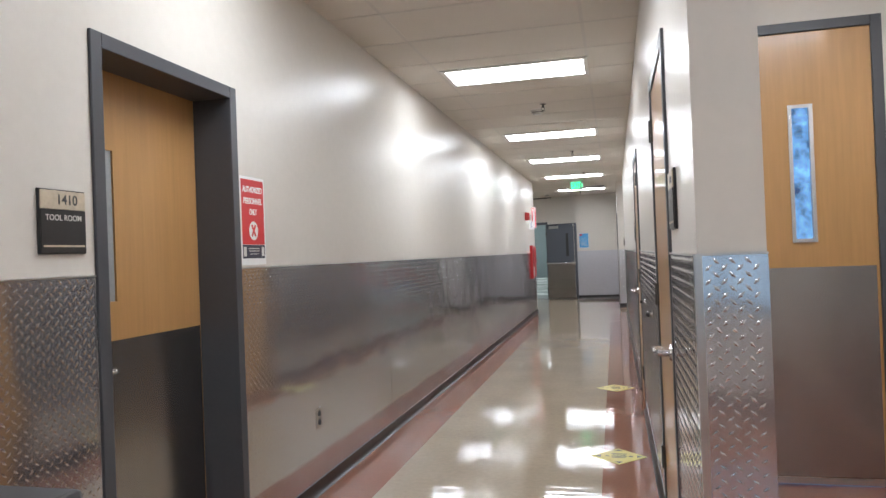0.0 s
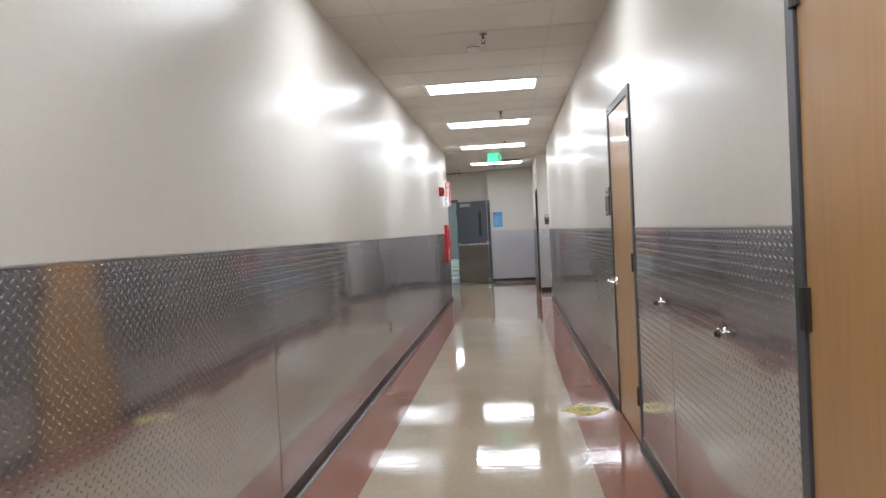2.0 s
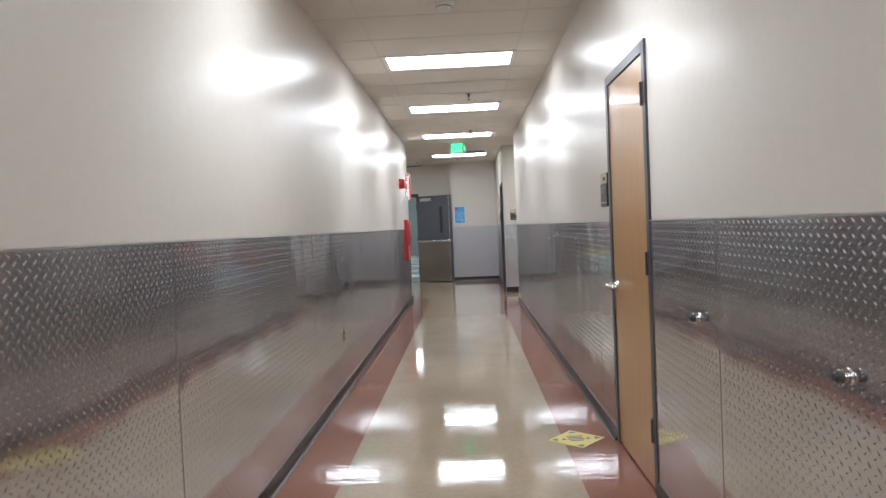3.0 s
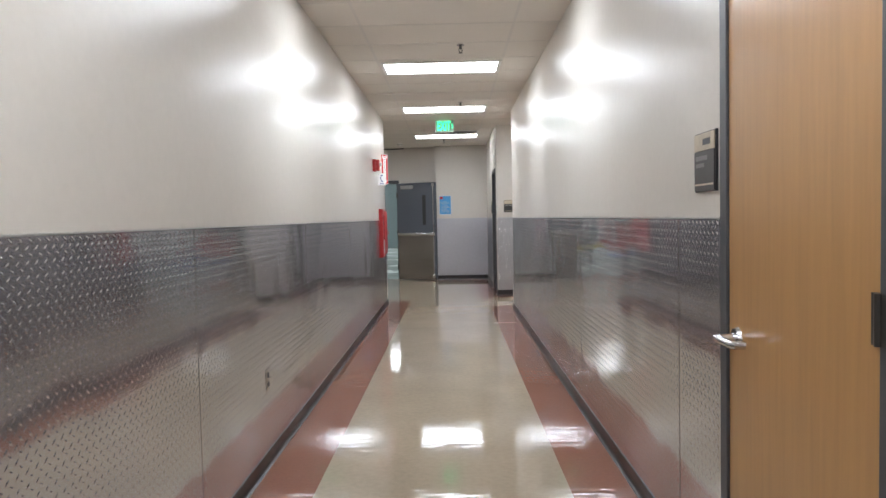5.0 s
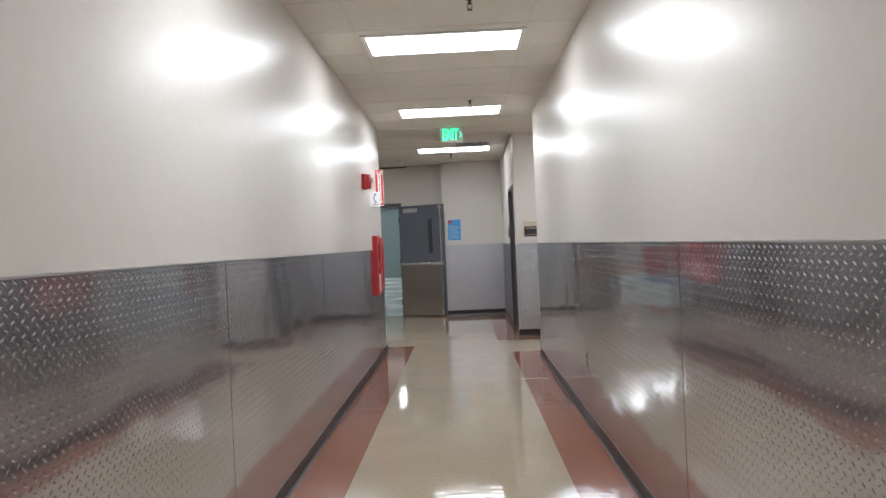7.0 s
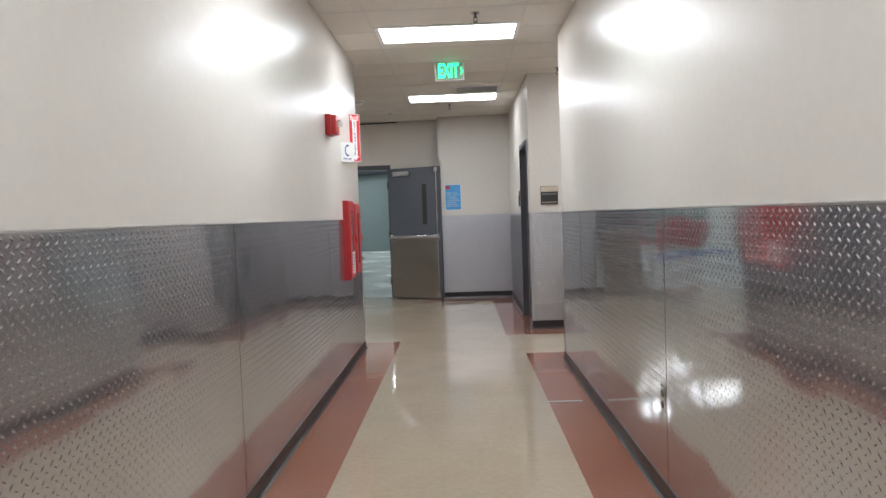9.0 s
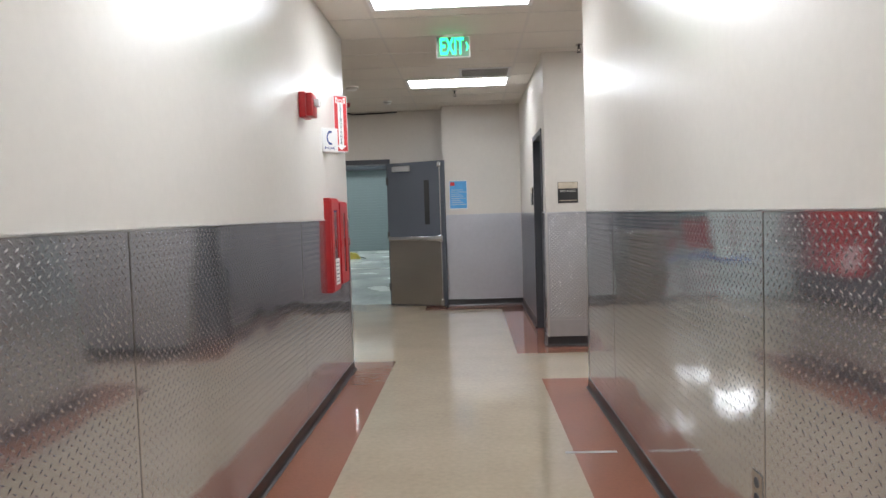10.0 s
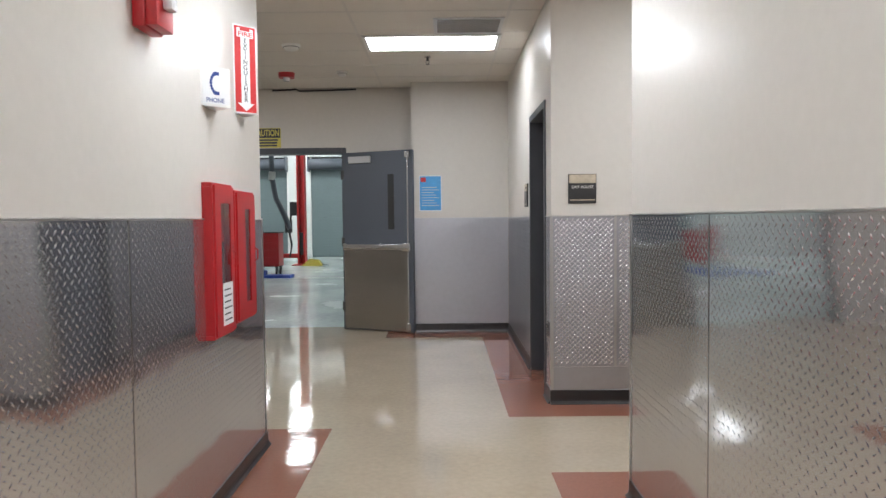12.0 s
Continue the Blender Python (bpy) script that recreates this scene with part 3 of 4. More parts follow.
for x0 in (-0.108, 0.080):
    part("footer_mark", bars(1, 1, ((x0, x0 + 0.028, 0.042, 0.088),)), SIGNTEXT, n).location = (0, 0, 0.002)

# blue notice on the end wall
n = thing("notice", on_north(-0.070, YB, 1.408), "blue paper notice on the cream end wall", "notice")
part("sheet", boxes((-0.128, 0.128, 0, 0.408, 0, 0.0015)), PAPER, n)
part("blue_field", boxes((-0.122, 0.122, 0.008, 0.400, 0.0015, 0.002)), SKYBLUE, n, "printed blue field")
part("red_mark", boxes((-0.112, -0.050, 0.335, 0.385, 0.002, 0.0025)), POSTRED, n)
part("text_lines", bars(1, 1, [(-0.10, 0.10 - 0.03 * (k % 3), 0.06 + 0.03 * k, 0.066 + 0.03 * k) for k in range(8)]), SIGNTEXT, n).location = (0, 0, 0.002)

# caution sign over the double door
n = thing("caution_sign", on_north(-2.035, YD, 2.188), "black and yellow caution sign over the workshop door", "sign")
part("plate", boxes((-0.175, 0.175, 0, 0.235, 0, 0.003)), YELLOW, n)
part("header", boxes((-0.168, 0.168, 0.118, 0.228, 0.003, 0.0036)), BLACK, n, "black header band")
lettering("words", "CAUTION", 0.105, YELLOW, n, pose(0, 0.173, 0.004), width=0.31, bold=0.03)
part("text_lines", bars(1, 1, ((-0.13, 0.14, 0.082, 0.102), (-0.12, 0.13, 0.048, 0.070), (-0.14, 0.13, 0.016, 0.036))), INK, n).location = (0, 0, 0.003)


# tent signs that stick out from the west wall
def tent(name, y, z0, z1, w, border, label):
    a = w * math.sqrt(0.5)
    t = thing(name, Matrix.Translation((XL, y, z0)), label, "sign")
    h = z1 - z0
    bm = bmesh.new()
    lo = [bm.verts.new(p) for p in ((0, 0, 0), (a, a, 0), (0, 2 * a, 0))]
    hi = [bm.verts.new((v.co.x, v.co.y, h)) for v in lo]
    bm.faces.new(lo[::-1]), bm.faces.new(hi)
    for i in range(3):
        bm.faces.new((lo[i], lo[(i + 1) % 3], hi[(i + 1) % 3], hi[i]))
    part("body", bm, border, t)
    r = math.sqrt(0.5)
    face = Matrix(((r, 0, r, 0.0005), (r, 0, -r, -0.0005), (0, 1, 0, 0), (0, 0, 0, 1)))
    return t, face, h


t, face, h = tent("phone_sign", 15.405, 1.830, 2.004, 0.142, WHITE, "white tent-shaped phone sign with a blue handset")
part("panel", boxes((0.009, 0.133, 0.009, h - 0.009, 0, 0.0012)), PAPER, t).matrix_basis = face
hs = bmesh.new()
for k in range(9):
    a = radians(115 + 130 * k / 8)
    p = (0.082 + 0.034 * math.cos(a), 0.102 + 0.046 * math.sin(a))
    r = 0.0095 if k in (0, 8) else 0.0068
    cyl(hs, (*p, 0.0012), (*p, 0.0022), r, 10)
box(hs, 0.066, 0.088, 0.138, 0.153, 0.0012, 0.0021)
box(hs, 0.066, 0.088, 0.051, 0.066, 0.0012, 0.0021)
part("handset", hs, BLUEINK, t, "blue telephone handset symbol").matrix_basis = face
lettering("words", "PHONE", 0.028, BLUEINK, t, face @ pose(0.068, 0.026, 0.0016), width=0.085)

t, face, h = tent("extinguisher_sign", 15.905, 1.872, 2.322, 0.132, PAPER, "red and white tent-shaped fire extinguisher sign")
part("panel", boxes((0.007, 0.125, 0.007, h - 0.007, 0, 0.0012)), POSTRED, t, "red sign panel").matrix_basis = face
ar = bmesh.new()
box(ar, 0.041, 0.091, 0.040, h - 0.060, 0.0012, 0.002)
ar.faces.new([ar.verts.new(p) for p in ((0.018, 0.052, 0.0021), (0.066, 0.012, 0.0021), (0.114, 0.052, 0.0021))])
box(ar, 0.020, 0.112, h - 0.062, h - 0.030, 0.0012, 0.0021)
for x0, x1 in ((0.020, 0.038), (0.094, 0.112)):
    box(ar, x0, x1, h - 0.032, h - 0.016, 0.0012, 0.0021)
part("arrow", ar, PAPER, t, "white downward arrow").matrix_basis = face
lettering("words", "FIRE", 0.032, POSTRED, t, face @ pose(0.066, h - 0.047, 0.0026), width=0.078, bold=0.02)
for k, ch in enumerate("EXTINGUISHER"):
    lettering("letter", ch, 0.034, INK, t, face @ pose(0.066, h - 0.080 - 0.0272 * k, 0.0026), bold=0.014)

# fire alarm
al = thing("fire_alarm", on_west(14.812, 1.99), "red wall-mounted fire alarm horn with a clear strobe", "fire alarm")
bm = boxes((-0.080, 0.080, 0, 0.160, 0, 0.045), bev=0.006)
part("housing", bm, RED, al, "red alarm housing", smooth=True)
part("cover", boxes((-0.073, 0.073, 0.007, 0.153, 0.045, 0.086), bev=0.005), RED, al, smooth=True)
part("strobe", boxes((-0.030, 0.030, 0.070, 0.120, 0.085, 0.122), bev=0.012), CLEAR, al, "clear strobe lens", smooth=True)


# extinguisher cabinets
def cabinet(y0, y1, z0, z1, label, note):
    w, h, d = y1 - y0, z1 - z0, 0.046
    c = thing("extinguisher_cabinet", on_west(y0, z0), label, "fire cabinet", group="extinguisher cabinets")
    part("body", boxes((0, w, 0, 0.02, 0, d), (0, w, h - 0.02, h, 0, d), (0, 0.02, 0.02, h - 0.02, 0, d), (w - 0.02, w, 0.02, h - 0.02, 0, d), (0.02, w - 0.02, 0.02, h - 0.02, 0.0, 0.012), bev=0.003), RED, c, "red enamelled steel body")
    gx0, gx1, gz0, gz1 = w * (0.30 if note else 0.42), w * (0.80 if note else 0.70), 0.09, h - 0.09
    e = 0.012
    door = part("door", boxes((e, gx0, e, h - e, d, d + 0.010), (gx1, w - e, e, h - e, d, d + 0.010), (gx0, gx1, e, gz0, d, d + 0.010), (gx0, gx1, gz1, h - e, d, d + 0.010)), RED, c, "red steel door")
    part("pane", boxes((gx0, gx1, gz0, gz1, d + 0.002, d + 0.006)), GLASS, door, "clear glass strip").visible_shadow = False
    part("bottle", cylinder((w / 2, 0.06, 0.029), (w / 2, h * 0.62, 0.029), 0.016, 20), CHROME if not note else STEEL, c, "steel extinguisher behind the glass", smooth=True)
    if note:
        part("tag", boxes((gx0 + 0.006, gx1 + 0.004, 0.050, 0.245, d + 0.010, d + 0.0115)), PAPER, door, "white inspection card")
        part("tag_text", boxes(*[(gx0 + 0.022, gx1 - 0.014 - 0.02 * (k % 2), 0.070 + 0.028 * k, 0.077 + 0.028 * k, d + 0.0115, d + 0.012) for k in range(6)]), INK, door)
    part("pull", tube([(w - 0.028, h * 0.45, d + 0.010), (w - 0.028, h * 0.45 + 0.01, d + 0.026), (w - 0.028, h * 0.55 - 0.01, d + 0.026), (w - 0.028, h * 0.55, d + 0.010)], 0.004), RED, door)
    return c


cabinet(15.38, 15.675, 0.79, 1.49, "red fire extinguisher cabinet with glass strip and white card", True)
cabinet(15.715, 16.050, 0.815, 1.468, "red fire extinguisher cabinet with a narrow glass strip", False)

# exit sign
ex = thing("exit_sign", pose(-0.018, 16.43, CEIL), "lit green exit sign under the ceiling", "exit sign")
part("canopy", boxes((-0.09, 0.09, -0.03, 0.03, -0.018, 0.0), bev=0.004), WHITE, ex)
part("housing", boxes((-0.148, 0.148, -0.022, 0.022, -0.200, -0.014), bev=0.006), WHITE, ex, "white sign housing")
part("face", boxes((-0.138, 0.138, -0.0245, -0.022, -0.190, -0.024)), EXITFACE, ex)
up = Matrix(((1, 0, 0, 0), (0, 0, -1, 0), (0, 1, 0, 0), (0, 0, 0, 1)))
lettering("letters", "EXIT", 0.20, GLOW, ex, pose(-0.012, -0.0255, -0.107) @ up, width=0.205, bold=0.02)
ch = bmesh.new()
for s_ in (1, -1):
    vs = [ch.verts.new(p) for p in ((0.108, -0.0255, -0.107 + s_ * 0.035), (0.120, -0.0255, -0.107 + s_ * 0.035), (0.134, -0.0255, -0.107), (0.122, -0.0255, -0.107))]
    ch.faces.new(vs)
part("chevron", ch, GLOW, ex, "lit green arrow")


# ceiling fittings
def sprinkler(x, y):
    s = thing("sprinkler", pose(x, y, CEIL), "pendent fire sprinkler with a steel escutcheon", "sprinkler", group="ceiling sprinklers")
    part("escutcheon", cylinder((0, 0, -0.010), (0, 0, 0.0), 0.034, 24, 0.028), CHROME, s, smooth=True)
    part("body", cylinder((0, 0, -0.045), (0, 0, -0.010), 0.011, 12), HINGE, s, smooth=True)
    part("frame_arm", tube([(-0.013, 0, -0.04), (-0.017, 0, -0.055), (-0.004, 0, -0.075)], 0.003, 6), HINGE, s)
    part("frame_arm", tube([(0.013, 0, -0.04), (0.017, 0, -0.055), (0.004, 0, -0.075)], 0.003, 6), HINGE, s)
    part("deflector", cylinder((0, 0, -0.080), (0, 0, -0.077), 0.019, 12), HINGE, s)
    return s


sp = sprinkler(0.082, 7.95)
for x, y in ((0.173, 11.61), (0.211, 14.75), (1.142, 16.94), (-0.06, 19.14)):
    copy_thing(sp, pose(x, y, CEIL))


def detector(x, y, r, label):
    d = thing("smoke_detector", pose(x, y, CEIL), label, "smoke detector")
    part("base", cylinder((0, 0, -0.018), (0, 0, 0), r * 0.95, 32, r), WHITE, d, smooth=True)
    part("head", cylinder((0, 0, -0.045), (0, 0, -0.018), r * 0.62, 32, r * 0.86), WHITE, d, smooth=True)
    part("vent_ring", cylinder((0, 0, -0.026), (0, 0, -0.021), r * 0.83, 32), HINGE, d)
    return d


detector(-0.01, 8.29, 0.072, "off-white ceiling smoke detector")
detector(-0.98, 19.80, 0.060, "off-white ceiling smoke detector near the workshop door")
detector(-1.27, 18.65, 0.085, "flat off-white round ceiling detector")
st = thing("ceiling_strobe", pose(-1.58, 19.85, CEIL), "red ceiling fire strobe with a clear lens", "fire alarm")
part("housing", cylinder((0, 0, -0.05), (0, 0, 0), 0.082, 28, 0.088), RED, st, smooth=True)
part("lens", cylinder((0, 0, -0.085), (0, 0, -0.05), 0.030, 20, 0.036), CLEAR, st, "clear strobe lens", smooth=True)
vent = thing("ceiling_vent", pose(0.293, 18.07, CEIL), "grey louvred air return grille in the ceiling", "vent")
part("frame", boxes((-0.28, 0.28, -0.23, -0.20, -0.008, 0), (-0.28, 0.28, 0.20, 0.23, -0.008, 0), (-0.28, -0.25, -0.20, 0.20, -0.008, 0), (0.25, 0.28, -0.20, 0.20, -0.008, 0)), TRIM, vent)
part("backing", boxes((-0.25, 0.25, -0.20, 0.20, -0.003, 0)), HINGE, vent)
slat = mesh_of("slat", boxes((-0.25, 0.25, -0.010, 0.010, -0.007, -0.003)), STEEL)
for k in range(12):
    o = new("slat", slat)
    o.parent, o.matrix_basis = vent, pose(0, -0.182 + 0.033 * k, 0)


# outlets
def outlet(m):
    o = thing("outlet", m, "steel wall outlet set in the diamond plate", "outlet", group="wall outlets")
    part("cover", boxes((-0.036, 0.036, 0, 0.118, 0.004, 0.010), bev=0.002), STEEL, o, "brushed steel cover plate")
    for z in (0.034, 0.084):
        part("socket", cylinder((0, z, 0.009), (0, z, 0.0115), 0.017, 20), INK, o, "dark socket face")
    return o


outlet(on_west(4.47, 0.372))
outlet(on_west(9.16, 0.41))
outlet(on_east(12.46, 0.40))


# wall bumpers for the door levers
def bumper(y):
    b = thing("door_stop", on_east(y, 0.955, OFF), "chrome wall-mounted door stop on the diamond plate", "door stop", group="chrome door stops")
    part("flange", cylinder((0, 0, 0), (0, 0, 0.005), 0.021, 24, 0.018), CHROME, b, smooth=True)
    part("stem", cylinder((0, 0, 0.005), (0, 0, 0.022), 0.008, 16), CHROME, b, smooth=True)
    part("collar", cylinder((0, 0, 0.018), (0, 0, 0.030), 0.016, 20), HINGE, b, smooth=True)
    part("rubber_tip", cylinder((0, 0, 0.030), (0, 0, 0.037), 0.013, 20, 0.009), BLACK, b, "black rubber tip", smooth=True)
    part("thumb_catch", boxes((-0.005, 0.005, -0.024, 0.018, 0.020, 0.027), bev=0.002), CHROME, b)


bumper(5.00)
bumper(6.04)


# floor markings
def sticker(x, y):
    s = thing("floor_sticker", pose(x, y, 0.0), "worn yellow diamond floor sticker on the terracotta border", "floor sticker", group="yellow floor stickers")
    hw, hl = 0.178, 0.180
    bm = bmesh.new()
    lo = [bm.verts.new(p) for p in ((-hw, 0, 0.0005), (0, -hl, 0.0005), (hw, 0, 0.0005), (0, hl, 0.0005))]
    hi = [bm.verts.new((v.co.x, v.co.y, 0.0022)) for v in lo]
    bm.faces.new(hi)
    for i in range(4):
        bm.faces.new((lo[i], lo[(i + 1) % 4], hi[(i + 1) % 4], hi[i]))
    part("sheet", bm, YELLOW, s, "yellow vinyl sheet")
    for dx, dy, a, r in ((-0.130, 0, 90, 0.026), (0.130, 0, -90, 0.026), (0, 0.135, 0, 0.026), (0, -0.135, 180, 0.026), (-0.075, 0, 0, 0.020), (0.075, 0, 0, 0.020)):
        bm = bmesh.new()
        bm.faces.new([bm.verts.new(p) for p in ((-r, -r * 0.6, 0.0027), (r, -r * 0.6, 0.0027), (0, r * 0.9, 0.0027))])
        part("arrow_mark", bm, INK, s).matrix_basis = pose(dx, dy, 0, 0, 0, a)
    part("text_lines", boxes(*[(-0.05 + 0.008 * (k % 2), 0.05 - 0.008 * (k % 2), 0.045 - 0.028 * k, 0.058 - 0.028 * k, 0.0022, 0.0028) for k in range(4)]), INK, s, "faded print lines")
    return s


sk = sticker(0.718, 5.36)
copy_thing(sk, pose(0.702, 7.665, 0, 0, 0, 4))
tape = solid("floor_tape", boxes((0.575, 0.858, 14.130, 14.160, 0.0005, 0.0018)), mat("grey tape", (0.36, 0.34, 0.32), 0.45, var=0.1), "strip of grey tape across the terracotta border", "tape")

# grey bin with yellow cloths behind the tool room sign
bn = thing("waste_bin", pose(-0.80, 1.95, 0.0), "dark grey plastic bin standing by the plated wall", "bin")
bm = bmesh.new()
bmesh.ops.create_cone(bm, cap_ends=True, segments=4, radius1=0.25, radius2=0.29, depth=0.76, matrix=pose(0, 0, 0.38, 0, 0, 45))
bmesh.ops.bevel(bm, geom=bm.edges[:], offset=0.03, segments=3, affect="EDGES")
part("body", bm, GREYBIN, bn, smooth=True)
part("rim", boxes((-0.215, 0.215, -0.215, 0.215, 0.76, 0.80), bev=0.015), GREYBIN, bn, "rounded dark rim")
cl = thing("yellow_papers", pose(-0.86, 2.03, 0.80), "loose pale yellow paper sheets lying on the dark bin", "papers")
for dx, dy, dz, rx, ry, rz, w, h in ((0, 0, 0.010, 8, -6, 20, 0.13, 0.17), (0.02, 0.03, 0.028, 22, 8, 62, 0.11, 0.16), (-0.03, 0.05, 0.115, 78, 6, -35, 0.10, 0.16)):
    bm = bmesh.new()
    bmesh.ops.create_grid(bm, x_segments=8, y_segments=8, size=0.5)
    for v in bm.verts:
        v.co = Vector((v.co.x * w, v.co.y * h, 0.012 * math.sin(5.0 * v.co.x + 1.3) + 0.010 * v.co.y * v.co.y * 4))
    bmesh.ops.solidify(bm, geom=bm.faces[:], thickness=0.0012)
    part("sheet", bm, YELLOW, cl, smooth=True).matrix_basis = pose(dx, dy, dz, rx, ry, rz)

# ---- workshop beyond the double door ----
SX0, SX1, SY0, SY1, SH = -14.0, 4.0, YD + 0.2, 37.3, 6.0
shop_floor = solid("shop_floor", boxes((SX0, SX1, YD + 0.12, SY1, -0.10, -0.002)), CONCRETE, "sealed grey-green concrete workshop floor", "floor", "structure")
RD = ((-7.5, -5.48), (-4.62, -1.6))
rows, x = [], SX0
for a, b in RD:
    rows += [(x, a, SY1, SY1 + 0.2, 0, SH), (a, b, SY1, SY1 + 0.2, 3.55, SH)]
    x = b
rows += [(x, SX1, SY1, SY1 + 0.2, 0, SH), (SX0 - 0.2, SX0, SY0, SY1 + 0.2, 0, SH), (SX1, SX1 + 0.2, SY0, SY1 + 0.2, 0, SH), (SX0, SX1, SY0 - 0.01, SY0 + 0.1, CEIL + 0.12, SH), (SX0, DD0 - 3.2, SY0, SY0 + 0.1, 0, CEIL + 0.12), (-0.28, SX1, SY0 + 0.5, SY0 + 0.6, 0, CEIL + 0.12)]
wall_workshop = solid("wall_workshop", boxes(*rows), SHOPWALL, "white painted workshop wall", "wall", "structure")
shop_ceiling = solid("shop_ceiling", boxes((SX0, SX1, SY0 + 0.1, SY1, SH, SH + 0.2)), SHOPWALL, "white workshop ceiling", "ceiling", "structure")
line = solid("floor_line", boxes((-6.0, 3.0, 28.13, 28.24, -0.0015, 0.002)), WHITE, "white painted line across the workshop floor", "floor line")
slat2 = mesh_of("slat", boxes((0, 1, -0.012, 0.012, 0, 0.0985), bev=0.004), ROLLGREY)
for a, b in RD:
    r = thing("roller_door", pose(a, SY1 + 0.06, 0), "closed grey-green roller shutter with its coil above", "roller door", group="workshop roller doors")
    for k in range(33):
        o = new("slat", slat2)
        o.parent, o.matrix_basis = r, pose(0, 0, 0.1 * k) @ Matrix.Diagonal((b - a, 1, 1, 1))
    part("coil", cylinder((-0.05, -0.22, 3.28), (b - a + 0.05, -0.22, 3.28), 0.20, 28), SLATE, r, "dark shutter coil", smooth=True)
    for x in (-0.06, b - a + 0.02):
        part("guide_rail", boxes((x, x + 0.05, -0.10, -0.02, 0, 3.1)), WHITE, r)
        part("coil_bracket", boxes((x, x + 0.04, -0.45, -0.07, 3.02, 3.54)), SLATE, r)


def lift_post(x, y):
    l = thing("vehicle_lift", pose(x, y, 0), "red vehicle lift post on the workshop floor", "vehicle lift")
    part("base_plate", boxes((-0.26, 0.26, -0.26, 0.26, 0, 0.03), bev=0.004), LIFTRED, l)
    part("column", boxes((-0.11, 0.11, 0.10, 0.16, 0.03, 4.2), (-0.11, -0.06, -0.14, 0.10, 0.03, 4.2), (0.06, 0.11, -0.14, 0.10, 0.03, 4.2)), LIFTRED, l, "red steel channel column")
    part("carriage", boxes((-0.055, 0.055, -0.12, 0.09, 0.30, 0.95)), BLACK, l)
    part("lift_arm", boxes((-1.0, -0.08, -0.12, 0.0, 0.22, 0.34), bev=0.01), LIFTRED, l)
    part("control_box", boxes((-0.34, -0.14, -0.05, 0.10, 1.45, 1.85), bev=0.01), BLACK, l, "black control box")
    part("hose", tube([(-0.30, -0.06, 1.45), (-0.36, -0.10, 1.0), (-0.28, -0.12, 0.6), (-0.34, -0.12, 0.25)], 0.03, 8), BLACK, l)
    part("motor", cylinder((-0.40, 0.02, 0.95), (-0.40, 0.02, 1.32), 0.11, 18), BLACK, l, smooth=True)
    return l


lift_post(-4.06, 32.8)
jk = thing("wheel_chock", pose(-3.72, 32.5, 0), "yellow wheel chock on the workshop floor", "wheel chock")
bm = bmesh.new()
vs = [bm.verts.new(p) for p in ((-0.30, -0.12, 0), (0.30, -0.12, 0), (0.18, -0.12, 0.17), (-0.05, -0.12, 0.20), (-0.30, 0.12, 0), (0.30, 0.12, 0), (0.18, 0.12, 0.17), (-0.05, 0.12, 0.20))]
for f in ((0, 1, 2, 3), (7, 6, 5, 4), (0, 4, 5, 1), (1, 5, 6, 2), (2, 6, 7, 3), (3, 7, 4, 0)):
    bm.faces.new([vs[i] for i in f])
part("body", bm, YELLOW, jk)
part("rope", tube([(0.28, 0, 0.04), (0.40, 0.02, 0.02), (0.48, -0.08, 0.015)], 0.012, 6), BLACK, jk)

cart = thing("tool_cart", pose(-4.20, 28.9, 0), "red steel tool cart on castors", "tool cart")
part("body", boxes((-0.42, 0.42, -0.25, 0.25, 0.24, 1.02), bev=0.012), RED, cart, "red enamelled steel body")
for k in range(4):
    part("drawer", boxes((-0.39, 0.39, -0.262, -0.25, 0.29 + 0.175 * k, 0.445 + 0.175 * k), bev=0.003), RED, cart)
    part("drawer_pull", boxes((-0.34, 0.34, -0.278, -0.262, 0.42 + 0.175 * k, 0.435 + 0.175 * k)), RED, cart)
part("worktop", boxes((-0.44, 0.44, -0.27, 0.27, 1.02, 1.045), bev=0.005), BLACK, cart)
for x in (-0.36, 0.36):
    for y in (-0.20, 0.20):
        part("castor", cylinder((x - 0.02, y, 0.075), (x + 0.02, y, 0.075), 0.075, 18), BLACK, cart, smooth=True)
        part("castor_fork", boxes((x - 0.03, x + 0.03, y - 0.02, y + 0.02, 0.10, 0.24)), HINGE, cart)
bl = thing("lift_ramp", pose(-3.95, 28.35, 0), "low blue steel lift ramp on the workshop floor", "lift ramp")
part("runway", boxes((-1.6, 0.55, -0.18, 0.18, 0.0, 0.07), bev=0.01), BLUE, bl)
part("hinge_block", boxes((-0.35, -0.05, -0.10, 0.10, 0.07, 0.17), bev=0.01), BLUE, bl)
hose = thing("exhaust_hose", pose(-4.10, 29.4, 0), "grey exhaust hose hanging from the workshop roof", "hose")
part("hose_line", tube([(0, 0, 5.6), (0.0, 0, 3.6), (0.02, 0, 2.4), (0.10, 0, 1.85), (0.30, 0.02, 1.45), (0.42, 0.05, 1.10)], 0.065, 12), SLATE, hose, smooth=True)
part("cuff", cylinder((0.01, 0, 2.30), (0.03, 0, 2.50), 0.085, 16), TRIM, hose, smooth=True)
part("ceiling_mount", boxes((-0.15, 0.15, -0.15, 0.15, 5.6, SH)), TRIM, hose)
bench = thing("workbench", pose(-5.05, 32.2, 0), "cluttered dark steel workbench by the white wall", "workbench")
part("top", boxes((-0.9, 0.5, -0.3, 0.3, 0.86, 0.91), bev=0.006), STEEL, bench)
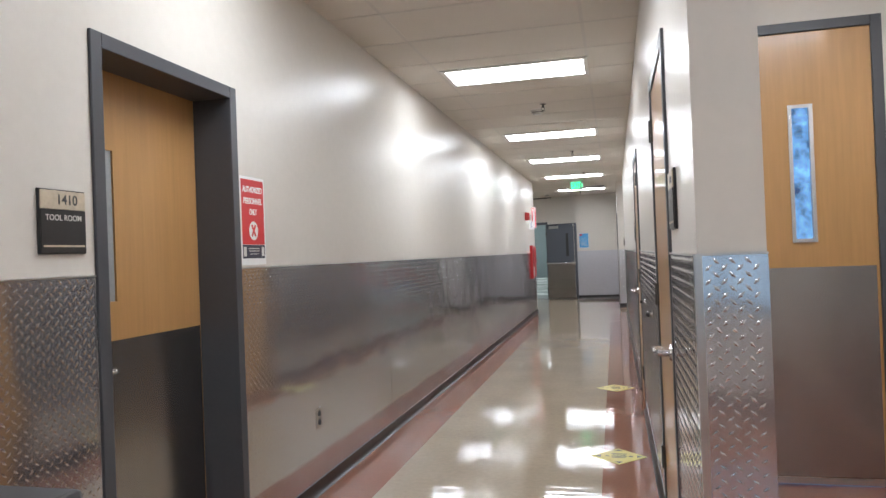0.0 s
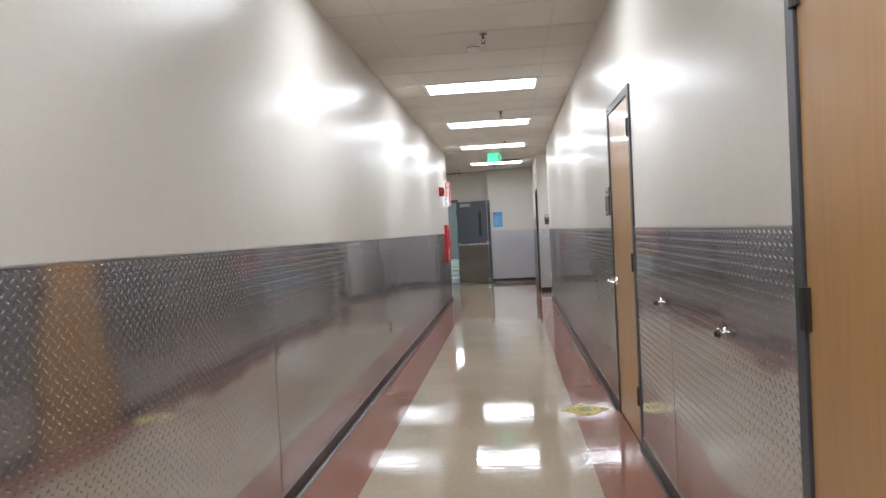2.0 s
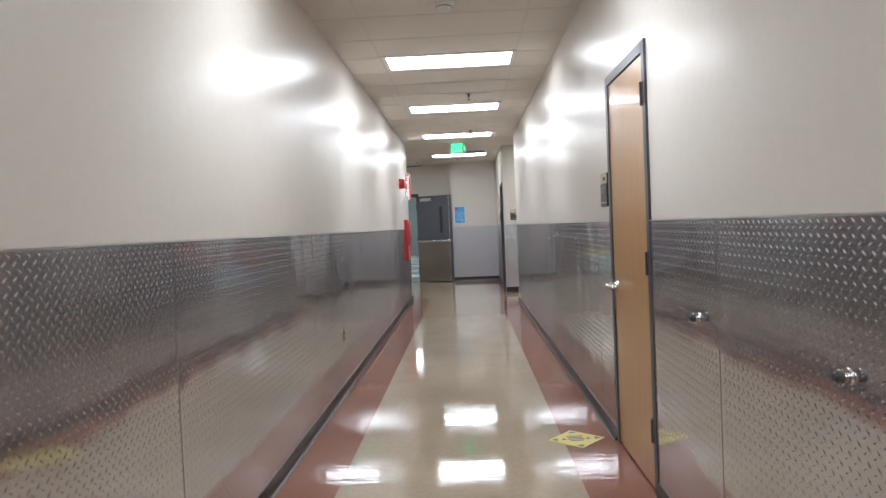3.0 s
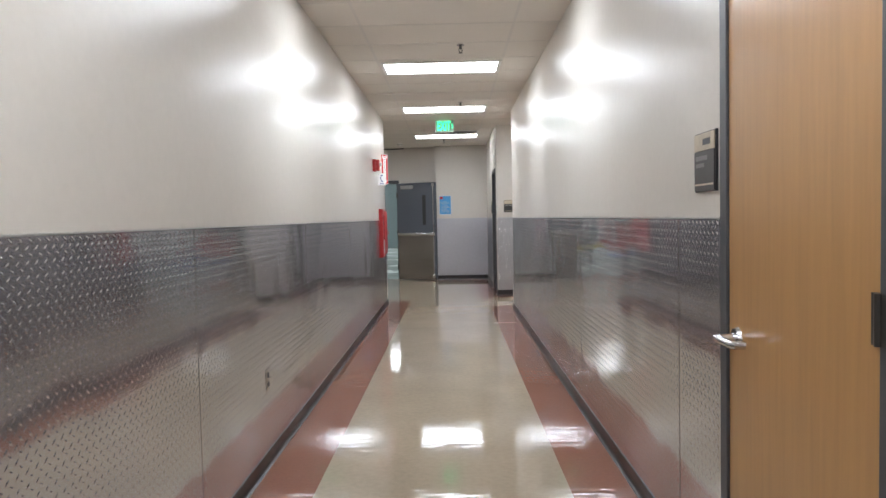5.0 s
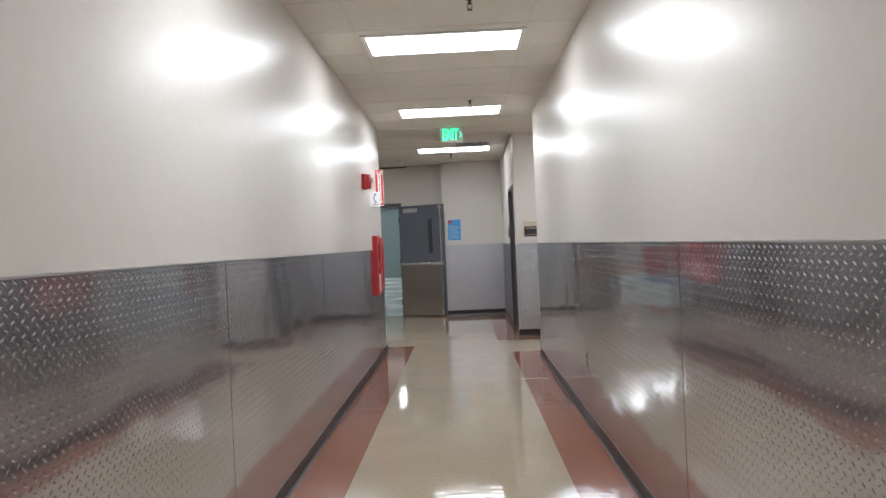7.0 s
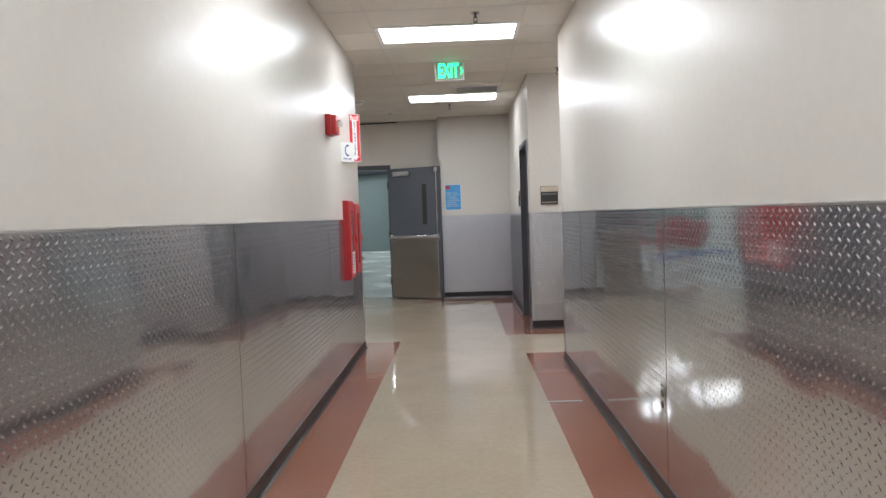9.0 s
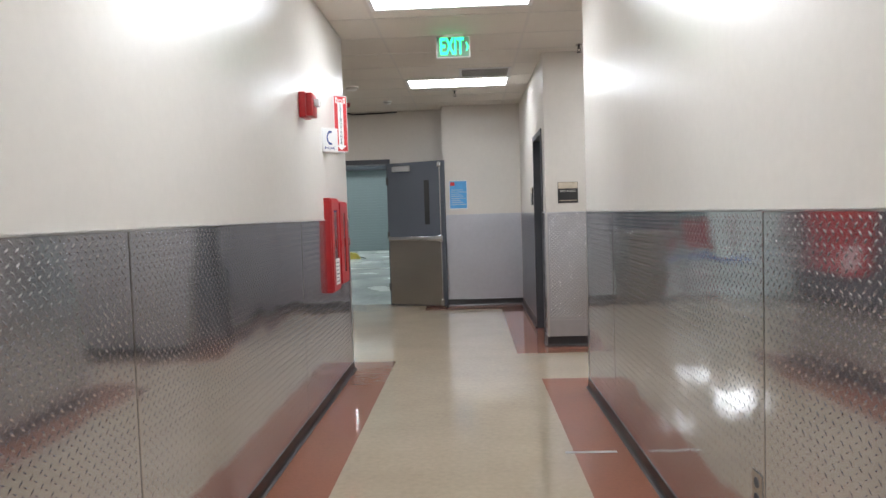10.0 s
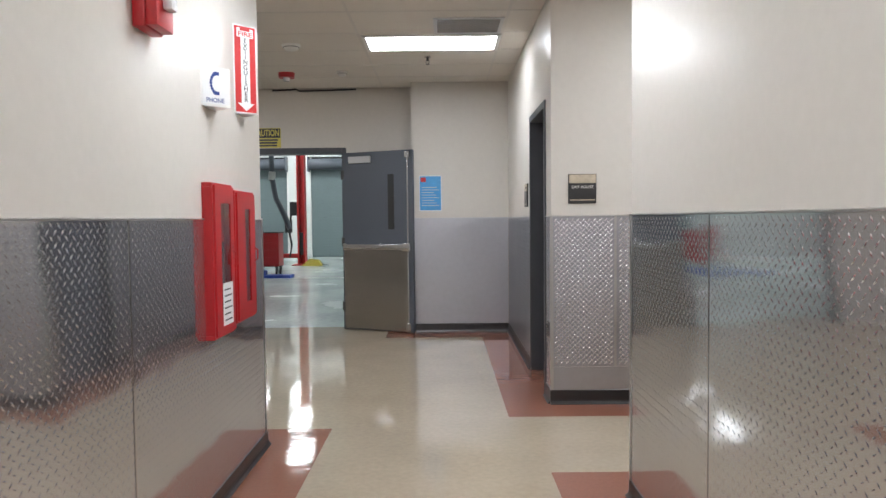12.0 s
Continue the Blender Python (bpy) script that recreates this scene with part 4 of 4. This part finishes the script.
for x in (-0.85, 0.45):
    for y in (-0.25, 0.25):
        part("leg", boxes((x - 0.025, x + 0.025, y - 0.025, y + 0.025, 0, 0.86)), BLACK, bench)
part("lower_shelf", boxes((-0.88, 0.48, -0.28, 0.28, 0.25, 0.28)), STEEL, bench)


def shop_light(x, y, z):
    l = thing("workshop_light", pose(x, y, z), "lit high-bay workshop lamp hung from the roof", "ceiling light", group="workshop lamps")
    part("housing", boxes((-0.30, 0.30, -0.58, 0.58, 0.0, 0.08), bev=0.01), WHITE, l)
    part("diffuser", boxes((-0.26, 0.26, -0.54, 0.54, -0.012, 0.0)), SHOPLAMP, l, "glowing lamp lens")
    for y1 in (-0.45, 0.45):
        part("hanger", cylinder((0, y1, 0.08), (0, y1, SH - z), 0.008, 8), HINGE, l)
    return l


sl = shop_light(-4.2, 32.8, 4.6)
# those at x -8.5, -7.0 and 0.5 are unseen, added to brighten the workshop
for x, y in ((-3.6, 29.9), (-4.8, 35.7), (-6.1, 31.6), (-8.5, 29.0), (-7.0, 24.5), (0.5, 31.0), (0.5, 26.0), (-2.35, 34.8), (-6.1, 35.2)):
    copy_thing(sl, pose(x, y, 4.6))

# dark tube in place of the shadow line under the lifted ceiling edge
cable = solid("cable", tube([(-1.95, YD - 0.012, CEIL - 0.02), (-1.72, YD - 0.014, CEIL - 0.012), (-1.66, YD - 0.05, CEIL - 0.012), (-1.62, YD - 0.02, CEIL - 0.03), (-1.20, YD - 0.012, CEIL - 0.022), (-0.95, YD - 0.012, CEIL - 0.014)], 0.010, 8), BLACK, "thin black bar standing for the shadow line at the ceiling edge", "cable")

# daylight window behind the start, mirrored in the near plate
window_1 = thing("window_1", on_north(1.15, Y0 - 0.15, 0.7) @ pose(0, 0, -0.08), "glazed opening with pale blue daylight behind", "window", "structure")
part("window_frame", boxes((0, 0.05, 0, 1.6, -0.03, 0.03), (1.15, 1.2, 0, 1.6, -0.03, 0.03), (0.05, 1.15, 0, 0.05, -0.03, 0.03), (0.05, 1.15, 1.55, 1.6, -0.03, 0.03), (0.575, 0.625, 0.05, 1.55, -0.03, 0.03)), FRAME, window_1)
for x0 in (0.05, 0.625):
    part("pane", boxes((x0, x0 + 0.525, 0.05, 1.55, -0.004, 0.004)), GLASS, window_1).visible_shadow = False
backdrop_south = solid("backdrop_south", boxes((0.2, 3.3, Y0 - 1.25, Y0 - 1.2, -0.2, 3.2)), mat("pale daylight", (0.50, 0.70, 1.0), 0.6, emit=0.85, var=0.2, scale=2), "pale blue daylight outside the window", "backdrop", "structure")
